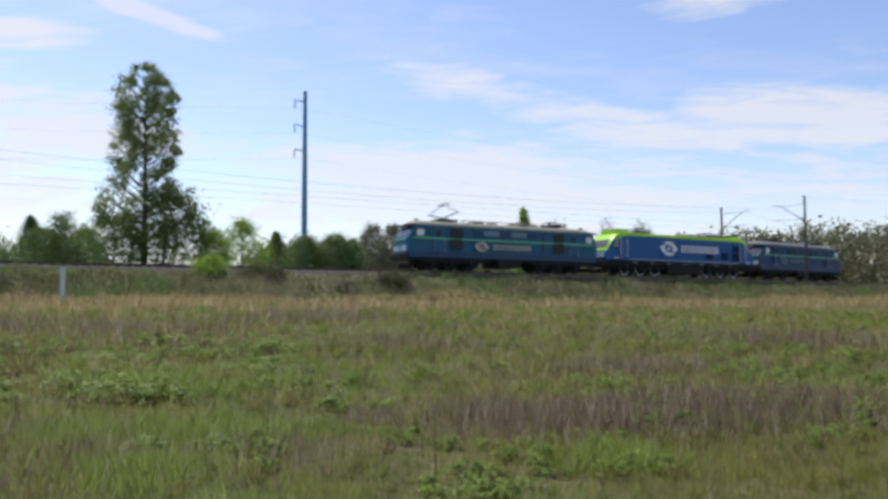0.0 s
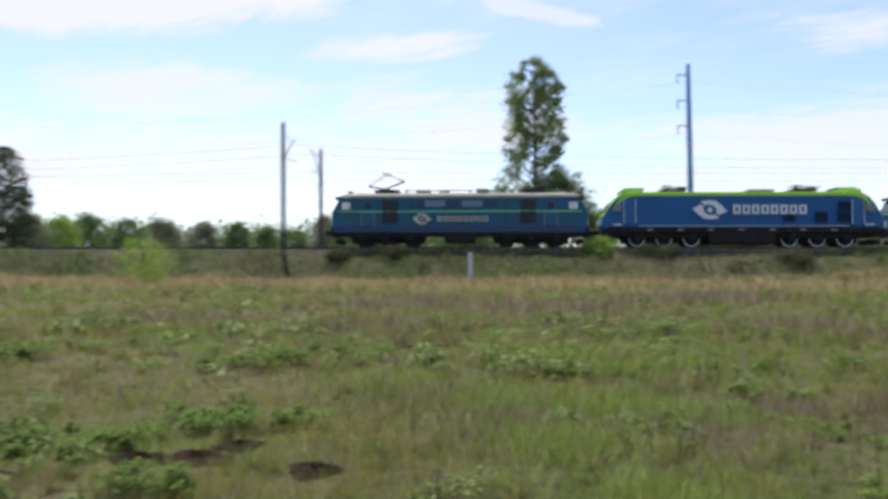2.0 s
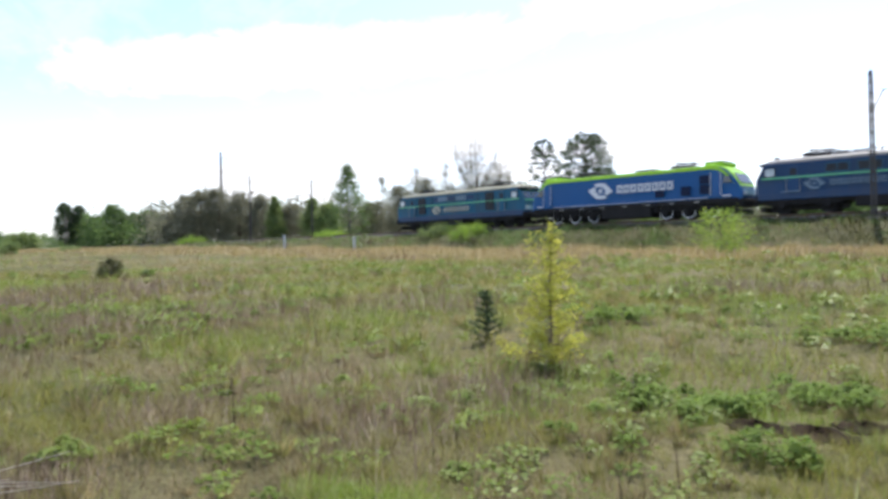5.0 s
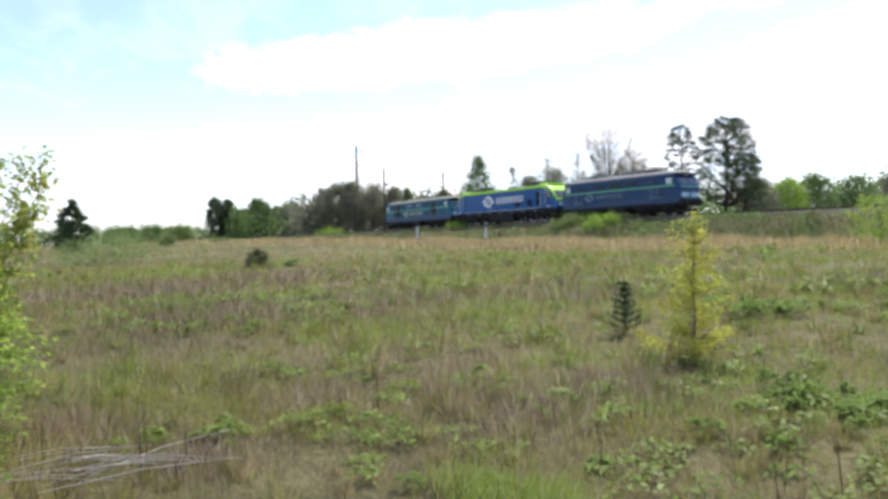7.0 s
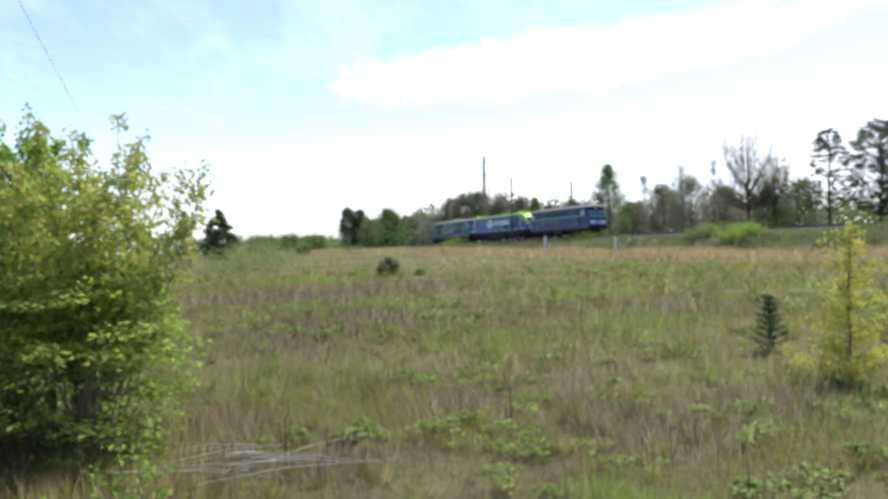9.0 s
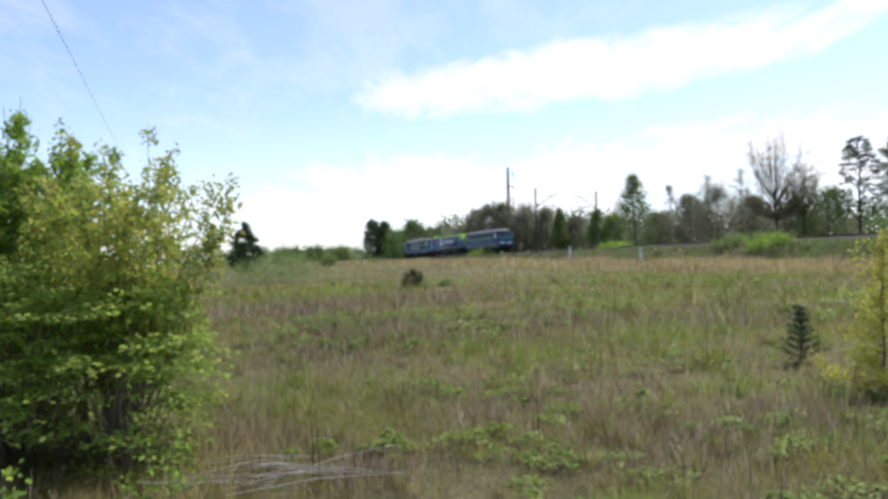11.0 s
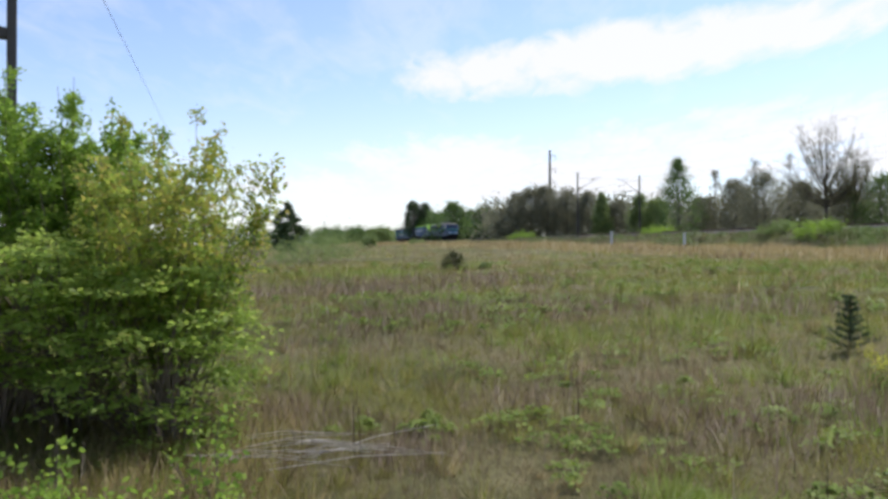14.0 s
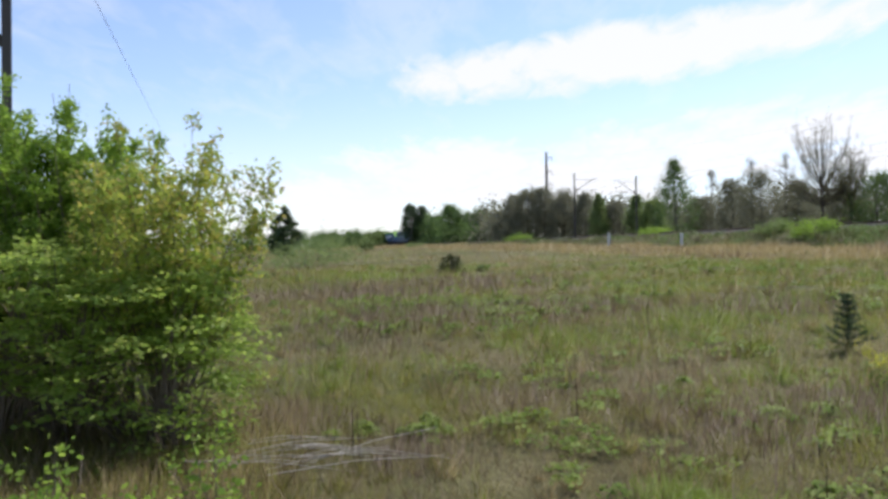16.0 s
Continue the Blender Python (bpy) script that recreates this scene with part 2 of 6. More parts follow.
M_BLUE_OLD = painted("blue_paint_faded", (0.014, 0.12, 0.215), 0.5, 0.42, 0.0, 0.3)
M_BLUE_NEW = painted("blue_paint_glossy", (0.006, 0.1, 0.3), 0.36, 0.08, 0.0, 0.35)
M_BLUE_DARK = painted("blue_paint_dark", (0.022, 0.06, 0.14), 0.42, 0.3)
M_BLUE_MID = painted("blue_paint_dull", (0.014, 0.062, 0.16), 0.45, 0.35)
M_BLUE_VENT = painted("vent_dark_blue", (0.003, 0.012, 0.045), 0.7, 0.05)
M_PALE_BLUE = painted("pale_blue_paint", (0.3, 0.5, 0.6), 0.45, 0.2)
M_GREYBLUE = painted("grey_blue_panel", (0.16, 0.24, 0.32), 0.5, 0.25)
M_LIME = painted("lime_paint", (0.36, 0.68, 0.03), 0.3, 0.08)
M_GREEN_LINE = painted("green_line_paint", (0.16, 0.55, 0.3), 0.45, 0.1)
M_ROOF_CREAM = painted("roof_cream", (0.34, 0.33, 0.24), 0.7, 0.4)
M_ROOF_GREY = painted("roof_grey", (0.28, 0.27, 0.26), 0.7, 0.4)
M_BLACK = painted("underframe_black", (0.012, 0.011, 0.011), 0.75, 0.12)
M_GRILLE = painted("grille_dark", (0.03, 0.034, 0.04), 0.6, 0.2)
M_WHITE = painted("white_paint", (0.75, 0.77, 0.8), 0.45, 0.12)
M_CREAM = painted("cream_paint", (0.58, 0.55, 0.44), 0.6, 0.35)
M_STEEL = painted("bare_steel", (0.35, 0.34, 0.33), 0.4, 0.3, 0.8)
M_LAMP = painted("lamp_glass", (0.7, 0.72, 0.7), 0.1, 0.05)
kk = Mat("cab_glass")
M_GLASS = kk.set(kk.ramp(kk.noise(1.2, 2), [(0.3, (0.02, 0.03, 0.04)), (0.7, (0.05, 0.065, 0.075))]), 0.05, 0, 0.9)

# pale base colour stands in for bright sky seen through the cab
kk = Mat("glass_painted_sky")
M_PANE = kk.set(kk.ramp(kk.noise(1.5, 2), [(0.3, (0.38, 0.44, 0.47)), (0.7, (0.6, 0.66, 0.68))]), 0.06, 0, 0.9)

# ---------------------------------------------------------------- mesh helpers


def mesh_quads(name, q, mat, tri=False):
    """A mesh from an array of separate quads (N, 4, 3) or triangles (N, 3, 3)."""
    k = 3 if tri else 4
    n = len(q)
    me = bpy.data.meshes.new(name)
    me.vertices.add(n * k)
    me.vertices.foreach_set("co", np.ascontiguousarray(q, dtype=np.float32).ravel())
    me.loops.add(n * k)
    me.loops.foreach_set("vertex_index", np.arange(n * k, dtype=np.int32))
    me.polygons.add(n)
    me.polygons.foreach_set("loop_start", np.arange(0, n * k, k, dtype=np.int32))
    me.update(calc_edges=True)
    me.materials.append(mat)
    return me


def mesh_pydata(name, verts, faces, mat, smooth=False):
    me = bpy.data.meshes.new(name)
    me.from_pydata([tuple(map(float, v)) for v in verts], [], faces)
    me.update()
    me.materials.append(mat)
    if smooth:
        me.polygons.foreach_set("use_smooth", [True] * len(me.polygons))
    return me


def part(name, bm, material, parent, label=""):
    """Links a bmesh, or a ready mesh, as one part under a thing or part."""
    if isinstance(bm, bmesh.types.BMesh):
        bmesh.ops.recalc_face_normals(bm, faces=bm.faces)
        me = bpy.data.meshes.new(name)
        bm.to_mesh(me)
        bm.free()
        me.materials.append(material)
    else:
        me = bm
    ob = new(name, me)
    ob.parent = parent
    if label:
        tagged(ob, label)
    return ob


def add_box(bm, x0, x1, y0, y1, z0, z1, bevel=0.0):
    m = Matrix.LocRotScale(((x0 + x1) / 2, (y0 + y1) / 2, (z0 + z1) / 2), None, (abs(x1 - x0), abs(y1 - y0), abs(z1 - z0)))
    r = bmesh.ops.create_cube(bm, size=1.0, matrix=m)
    if bevel:
        ed = list({e for v in r["verts"] for e in v.link_edges})
        bmesh.ops.bevel(bm, geom=ed, offset=bevel, segments=2, affect="EDGES", profile=0.6)
    return bm


def box(*a, bevel=0.0):
    return add_box(bmesh.new(), *a, bevel=bevel)


def add_rod(bm, a, b, r0, r1=None, seg=8):
    a, b = Vector(a), Vector(b)
    r1 = r0 if r1 is None else r1
    m = Matrix.Translation((a + b) / 2) @ (b - a).to_track_quat("Z", "Y").to_matrix().to_4x4()
    bmesh.ops.create_cone(bm, cap_ends=True, segments=seg, radius1=r0, radius2=r1, depth=(b - a).length, matrix=m)
    return bm


def rod(*a, **k):
    return add_rod(bmesh.new(), *a, **k)


def tube(points, radii, seg=6):
    """Verts and faces of a tapered tube along points."""
    pts = np.asarray(points, float)
    n = len(pts)
    tan = np.gradient(pts, axis=0)
    tan /= np.linalg.norm(tan, axis=1)[:, None] + 1e-9
    ref = np.where(np.abs(tan[:, 2:3]) > 0.9, np.array([[1.0, 0, 0]]), np.array([[0, 0, 1.0]]))
    u = np.cross(tan, ref)
    u /= np.linalg.norm(u, axis=1)[:, None] + 1e-9
    v = np.cross(tan, u)
    a = np.linspace(0, 2 * np.pi, seg, endpoint=False)
    ring = u[:, None] * np.cos(a)[None, :, None] + v[:, None] * np.sin(a)[None, :, None]
    vs = (pts[:, None] + ring * np.asarray(radii)[:, None, None]).reshape(-1, 3)
    fs = [(i * seg + j, i * seg + (j + 1) % seg, (i + 1) * seg + (j + 1) % seg, (i + 1) * seg + j) for i in range(n - 1) for j in range(seg)]
    return vs, fs


def tubes_mesh(name, tubes, mat):
    vs, fs, o = [], [], 0
    for v, f in tubes:
        vs.append(v)
        fs += [tuple(i + o for i in q) for q in f]
        o += len(v)
    return mesh_pydata(name, np.concatenate(vs), fs, mat, True)


def leaf_quads(rng, centres, spread, n, size, flat=0.0, aspect=0.6, squash=1.0):
    """n small rhombic leaves round each centre."""
    c = np.repeat(centres, n, axis=0)
    if np.ndim(spread) == 1 and len(spread) == len(centres):
        spread = np.repeat(spread, n)[:, None]
    p = c + rng.normal(0, 1, c.shape) * spread * np.array([1.0, 1.0, squash])
    d = rng.normal(0, 1, c.shape)
    d[:, 2] *= 1.0 - flat
    d /= np.linalg.norm(d, axis=1)[:, None]
    e = np.cross(d, rng.normal(0, 1, c.shape))
    e /= np.linalg.norm(e, axis=1)[:, None] + 1e-9
    s = size * rng.uniform(0.6, 1.3, (len(c), 1))
    return np.stack([p - d * s * 0.5, p + e * s * aspect * 0.5, p + d * s * 0.5, p - e * s * aspect * 0.5], axis=1)


# ---------------------------------------------------------------- the lie of the land
HEADING = ((-260, 150.0), (-140, 144.0), (-80, 132.5), (-40, 120.5), (0, 115.3), (40, 114.3), (80, 110.5), (120, 109.4), (200, 109.2), (320, 107.5), (460, 106.0))
TS = np.arange(-260.0, 461.0, 1.0)
TH = np.radians(np.interp(TS, [a for a, b in HEADING], [b for a, b in HEADING]))
TX, TY = np.cumsum(-np.sin(TH)), np.cumsum(np.cos(TH))
i0 = int(np.argmin(np.abs(TS)))
TX, TY = TX - TX[i0] - 7.89, TY - TY[i0] + 58.35


def rail_z(s):
    return 3.61 + 0.0110 * s


def on_track(s, q=0.0):
    """x, y, heading at arc length s, q metres towards the camera's side."""
    x, y, h = np.interp(s, TS, TX), np.interp(s, TS, TY), np.interp(s, TS, TH)
    return x - np.sin(h + np.pi / 2) * q, y + np.cos(h + np.pi / 2) * q, h


def to_track(x, y):
    """Arc length and offset of points, by the nearest place on the line."""
    x, y = np.atleast_1d(np.asarray(x, float)), np.atleast_1d(np.asarray(y, float))
    s, q = np.empty(len(x)), np.empty(len(x))
    kx, ky, kh, ks = TX[::6], TY[::6], TH[::6], TS[::6]
    for a in range(0, len(x), 20000):
        px, py = x[a:a + 20000], y[a:a + 20000]
        i = np.argmin((px[:, None] - kx) ** 2 + (py[:, None] - ky) ** 2, axis=1)
        dx, dy = px - kx[i], py - ky[i]
        s[a:a + 20000] = ks[i] + dx * -np.sin(kh[i]) + dy * np.cos(kh[i])
        q[a:a + 20000] = dx * -np.sin(kh[i] + np.pi / 2) + dy * np.cos(kh[i] + np.pi / 2)
    return s, q


def smooth(a, b, v):
    t = np.clip((v - a) / (b - a), 0, 1)
    return t * t * (3 - 2 * t)


def bumps(x, y):
    return (0.07 * np.sin(x * 0.83 + 1.3 * np.sin(y * 0.41)) * np.sin(y * 0.71 + 0.9) + 0.03 * np.sin(x * 2.1 + y * 1.3) * np.sin(y * 2.7 - x * 0.6)
            + 0.06 * np.sin(x * 0.23 - y * 0.19))


FOOT = 8.5


def ground_z(x, y):
    x, y = np.atleast_1d(np.asarray(x, float)), np.atleast_1d(np.asarray(y, float))
    s, q = to_track(x, y)
    sc = np.clip(s, -200, 420)
    zr = rail_z(sc)
    bank = np.interp(sc, (-200, -60, -20, 45, 115, 190, 420), (1.8, 2.0, 2.55, 2.5, 1.3, 0.75, 0.7))
    d = np.hypot(x, y)
    zf = zr - bank
    field = zf * (d / (d + np.maximum(q - FOOT, 0) + 1e-6)) ** 0.75 + bumps(x, y) * smooth(1.0, 4.0, d)
    top = zr - 0.62
    slope = top + (zf - top) * smooth(3.2, FOOT - 0.8, q) + bumps(x, y) * smooth(3, 5, q)
    back = top + 0.42 * smooth(7.5, 13.0, -q) + bumps(x, y) * smooth(8, 14, -q)
    slope = slope + 0.34 * smooth(3.2, FOOT - 1.0, q) * smooth(-8.0, -1.0, -s)
    return np.where(q > FOOT, field, np.where(q > 2.7, slope, back))


def polar(az, dist):
    a = radians(az)
    return -math.sin(a) * dist, math.cos(a) * dist


def on_ground(az, dist, dz=0.0):
    x, y = polar(az, dist)
    return x, y, float(ground_z(x, y)[0]) + dz


def track_at(az, q):
    """Distance along the azimuth at which the line offset q is met."""
    d = np.linspace(20, 420, 1601)
    a = radians(az)
    _, qq = to_track(-np.sin(a) * d, np.cos(a) * d)
    return float(d[int(np.argmax(qq < q))])


# one ground sheet out to the horizon
N_AZ = 340
az_f = np.radians(np.concatenate([np.linspace(-45, 135, N_AZ), np.linspace(135, 315, 61)[1:-1]]))
rad = np.concatenate([[0.0], np.geomspace(0.8, 30, 70), np.linspace(30.7, 110, 115), np.geomspace(111.5, 400, 75), np.geomspace(420, 4000, 24)])
ga, gr = np.meshgrid(az_f, rad[1:], indexing="ij")
gx, gy = -np.sin(ga) * gr, np.cos(ga) * gr
gz = ground_z(gx.ravel(), gy.ravel())
gv = np.concatenate([np.stack([gx.ravel(), gy.ravel(), gz], 1), [[0, 0, 0]]])
na, nr = len(az_f), len(rad) - 1
gf = []
for i in range(na):
    j = (i + 1) % na
    gf += [(i * nr + k, i * nr + k + 1, j * nr + k + 1, j * nr + k) for k in range(nr - 1)]
    gf.append((len(gv) - 1, i * nr, j * nr))
ground = new("ground", mesh_pydata("ground", gv, gf, M_FIELD, True))
tagged(ground, "uneven fallow field rising to a railway bank", "ground", kind="structure")

# ---------------------------------------------------------------- railway line


def strip(name, s_range, prof, mat):
    """A long mesh that carries the profile of (offset, height) along the line."""
    vs, fs, k = [], [], len(prof)
    for s in s_range:
        for q, z in prof:
            x, y, _ = on_track(s, q)
            vs.append((x, y, rail_z(s) + z))
    for i in range(len(s_range) - 1):
        for j in range(k - 1):
            fs.append((i * k + j, i * k + j + 1, (i + 1) * k + j + 1, (i + 1) * k + j))
    return mesh_pydata(name, vs, fs, mat)


S_LINE = np.arange(-220, 421, 4.0)
for q0 in (0.0, -4.2):
    bal = new("track_bed", strip("track_bed", S_LINE, [(q0 + 2.5, -0.72), (q0 + 1.7, -0.3), (q0 + 1.3, -0.26), (q0 - 1.3, -0.26), (q0 - 1.7, -0.3), (q0 - 2.0, -0.72)], M_BALLAST))
    tagged(bal, "grey brown ballast bed under the rails", "track bed", kind="structure")
    for e in (0.75, -0.75):
        c = q0 + e
        r = new("rail", strip("rail", S_LINE, [(c + 0.07, -0.17), (c + 0.02, -0.15), (c + 0.02, -0.04), (c + 0.036, -0.03), (c + 0.036, 0.0), (c - 0.036, 0.0), (c - 0.036, -0.03), (c - 0.02, -0.04), (c - 0.02, -0.15), (c - 0.07, -0.17)], M_RAIL))
        tagged(r, "rusty steel rail with a bright top", "rail", kind="structure")
    bmsl = bmesh.new()
    for s in np.arange(-150, 200, 0.65):
        x, y, h = on_track(s, q0)
        bmesh.ops.create_cube(bmsl, size=1.0, matrix=Matrix.Translation((x, y, rail_z(s) - 0.245)) @ Matrix.Rotation(h + math.pi / 2, 4, "Z") @ Matrix.Diagonal((0.26, 2.5, 0.16, 1)).to_4x4())
    me = bpy.data.meshes.new("sleepers")
    bmsl.to_mesh(me)
    bmsl.free()
    me.materials.append(M_SLEEPER)
    tagged(new("sleepers", me), "row of concrete sleepers in ballast", "sleepers", kind="stuff")


def mast(height, arm, sign):
    """A catenary mast of two channels with a cantilever; sign: side on which the arm reaches, along +x."""
    root = new("catenary_mast")
    a = rod((0, -0.12, -0.6), (0, -0.08, height), 0.085, 0.065, seg=8)
    add_rod(a, (0, 0.12, -0.6), (0, 0.08, height), 0.085, 0.065, seg=8)
    for z in np.arange(0.4, height - 0.2, 0.8):
        add_box(a, -0.05, 0.05, -0.11, 0.11, z, z + 0.16)
    part("post", a, M_POLE, root)
    part("foundation", box(-0.4, 0.4, -0.4, 0.4, -1.6, 0.1, bevel=0.04), M_SLEEPER, root, "grey concrete foundation block")
    s = sign
    b = rod((s * 0.1, 0, height - 2.3), (s * (arm - 0.9), 0, height - 0.55), 0.04)
    add_rod(b, (s * (arm - 0.9), 0, height - 0.55), (s * arm, 0, height - 0.4), 0.035)
    add_rod(b, (s * 0.1, 0, height - 0.55), (s * (arm - 0.8), 0, height - 0.55), 0.02)
    add_rod(b, (s * 0.35, 0, height - 2.15), (s * (arm - 0.2), 0, height - 2.0), 0.022)
    part("cantilever", b, M_POLE, root)
    i = bmesh.new()
    for k in range(4):
        add_rod(i, (s * (0.16 + k * 0.1), 0, height - 2.25 + k * 0.1), (s * (0.2 + k * 0.1), 0, height - 2.21 + k * 0.1), 0.085)
    part("insulator", i, M_CERAMIC, root)
    c = box(-0.06, 0.06, -0.13, 0.13, height - 0.05, height + 0.18)
    add_rod(c, (-0.25, 0, height + 0.2), (0.1, 0, height + 0.35), 0.03)
    part("cap", c, M_POLE, root)
    tagged(root, "dark steel catenary mast with a bracket arm", "catenary mast", group="catenary masts along the line")
    return root


MAST_NEAR, MAST_FAR = mast(8.9, 3.6, -1), mast(8.9, 3.6, 1)
near_s, far_s = [], []
for i, (az, q, proto, lst) in enumerate(((39.9, 3.4, MAST_NEAR, near_s), (37.2, -7.6, MAST_FAR, far_s), (-25.2, 3.4, MAST_NEAR, near_s), (-19.9, -7.6, MAST_FAR, far_s),
                                         (83.1, 3.4, MAST_NEAR, near_s), (78.7, -7.6, MAST_FAR, far_s), (95.2, 3.4, MAST_NEAR, near_s), (93.6, -7.6, MAST_FAR, far_s))):
    x, y = polar(az, track_at(az, q))
    s = float(to_track(x, y)[0][0])
    lst.append(s)
    h = float(np.interp(s, TS, TH))
    m = Matrix.Translation((x, y, rail_z(s) - 0.55)) @ Matrix.Rotation(h + math.pi, 4, "Z")
    # local +x points towards the camera's side
    if i < 2:
        proto.matrix_basis = m
    else:
        copy_thing(proto, m)


def wire(name, pts, r, label, sag=0.0):
    cu = bpy.data.curves.new(name, "CURVE")
    cu.dimensions, cu.bevel_depth, cu.bevel_resolution = "3D", r, 1
    for a, b in zip(pts[:-1], pts[1:]):
        sp = cu.splines.new("POLY")
        n = 14
        sp.points.add(n - 1)
        for k in range(n):
            t = k / (n - 1)
            p = Vector(a).lerp(Vector(b), t)
            p.z -= sag * 4 * t * (1 - t)
            sp.points[k].co = (*p, 1)
    cu.materials.append(M_WIRE)
    return tagged(new(name, cu), label, "wire")


for q, ss, z0 in ((0.0, sorted(near_s), 0), (-4.2, sorted(far_s), 0)):
    ss = [ss[0] - 62] + ss
    full = [ss[0]]
    for a, b in zip(ss[:-1], ss[1:]):
        k = max(1, round((b - a) / 62))
        full += [a + (b - a) * (j + 1) / k for j in range(k)]
    top, low = [], []
    for s in full:
        x, y, h = on_track(s, q)
        top.append((x, y, rail_z(s) + 7.6))
        low.append((x, y, rail_z(s) + 5.55))
    wire("messenger_wire", top, 0.008, "thin sagging messenger wire over the track", 1.1)
    wire("contact_wire", low, 0.007, "thin contact wire hung over the track", 0.05)


def power_pole(az, dist, height, side, mat, label):
    x, y, z = on_ground(az, dist)
    root = new("power_pole")
    root.matrix_basis = pose(x, y, z, 0, 0, az)
    a = rod((0, 0, -0.3), (0, 0, height), 0.48, 0.26, seg=12)
    part("shaft", a, mat, root)
    for k in range(3):
        zz = height - 1.6 - k * 3.6
        part("crossarm", rod((0, 0, zz), (side * 1.5, 0, zz + 0.35), 0.11, 0.06), mat, root)
        ins = bmesh.new()
        for j in range(5):
            add_rod(ins, (side * 1.45, 0, zz + 0.2 - j * 0.24), (side * 1.45, 0, zz + 0.08 - j * 0.24), 0.13)
        part("insulator", ins, mat, root)
    tagged(root, label, "power pole", group="power line poles")
    return [Vector((x, y, z + height - 2.6 - k * 3.6)) for k in range(3)]


p_a = power_pole(10.3, 112.0, 27.9, -1, M_POLE_BLUE, "tall blue painted steel power line pole")
p_b = power_pole(85.1, 205.0, 24.2, 1, M_POLE, "tall dark steel power line pole")
for k in range(3):
    out = p_a[k] + (p_a[k] - p_b[k]).normalized() * 190
    far = p_b[k] + (p_b[k] - p_a[k]).normalized() * 260
    wire("power_line", [out, p_a[k], p_b[k], far], 0.006, "thin overhead power line wire", 4.5)
for az, dist, hh in ((95.0, 330, 13), (101.8, 420, 14), (103.4, 520, 13)):
    x, y, z = on_ground(az, dist)
    root = new("far_pole")
    root.matrix_basis = pose(x, y, z, 0, 0, az)
    part("shaft", rod((0, 0, -0.5), (0, 0, hh), 0.18, 0.12), M_POLE, root)
    part("crossarm", rod((-0.9, 0, hh - 0.7), (0.9, 0, hh - 0.7), 0.07), M_POLE, root)
    tagged(root, "slim grey pole far along the line", "pole")

# close lattice mast of two legs and rungs, with one wire
mx, my, mz = on_ground(122.3, 11.0)
root = new("lattice_mast")
root.matrix_basis = pose(mx, my, mz, 0, 0, 122.3)
for e in (-1, 1):
    lg = bmesh.new()
    add_box(lg, e * 0.17 - 0.055, e * 0.17 + 0.055, -0.09, 0.09, -0.4, 9.5, bevel=0.012)
    part("leg", lg, M_POLE, root)
for k in range(11):
    part("rung", box(-0.115, 0.115, -0.07, 0.07, 0.55 + k * 0.85, 0.68 + k * 0.85, bevel=0.01), M_POLE, root)
part("top_bracket", box(-0.5, 0.5, -0.06, 0.06, 9.3, 9.42, bevel=0.01), M_POLE, root)
tagged(root, "dark concrete ladder mast behind the bushes", "mast")
wa, wb = Vector((*polar(116.4, 12.0), 5.3)), Vector((*polar(113.2, 30.0), 7.0))
wire("overhead_wire", [wa - (wb - wa) * 0.6, wa, wb, wb + (wb - wa)], 0.005, "thin dark overhead wire leading away")

for az, q, hh in ((26.2, 9.6, 1.85), (80.7, 9.8, 1.5), (75.65, 9.8, 1.35)):
    x, y = polar(az, track_at(az, q))
    z = float(ground_z(x, y)[0])
    root = new("marker_post")
    root.matrix_basis = pose(x, y, z, 1.0, 0, az)
    part("shaft", box(-0.13, 0.13, -0.1, 0.1, -0.3, hh, bevel=0.025), M_CONCRETE, root)
    part("cap", box(-0.15, 0.15, -0.12, 0.12, hh - 0.02, hh + 0.06, bevel=0.02), M_CONCRETE, root)
    tagged(root, "white weathered concrete marker post in grass", "marker post", group="marker posts at the bank foot")

# ---------------------------------------------------------------- locomotives
# local space: x forward, y to the camera's side, z up from the rail head


def extrude(profile, y0, y1, bevel=0.0, taper=None):
    """A side profile of (x, z) drawn across from y0 to y1."""
    bm = bmesh.new()
    a = [bm.verts.new((x, y0, z)) for x, z in profile]
    b = [bm.verts.new((x, y1, z)) for x, z in profile]
    n = len(profile)
    bm.faces.new(a)
    bm.faces.new(b[::-1])
    for i in range(n):
        bm.faces.new((a[i], b[i], b[(i + 1) % n], a[(i + 1) % n]))
    if taper:
        for v in bm.verts:
            v.co.y *= taper(v.co.x, v.co.z)
    if bevel:
        bmesh.ops.bevel(bm, geom=list(bm.edges), offset=bevel, segments=3, affect="EDGES", profile=0.5)
    return bm


def both(name, mk, mat, root, label=""):
    """A part on each flank."""
    for e in (1, -1):
        part(name, mk(e), mat, root, label)


def flank(x0, x1, z0, z1, y=1.45, t=0.02, bevel=0.006):
    return lambda e: box(x0, x1, e * (y - 0.03), e * (y + t), z0, z1, bevel=bevel)


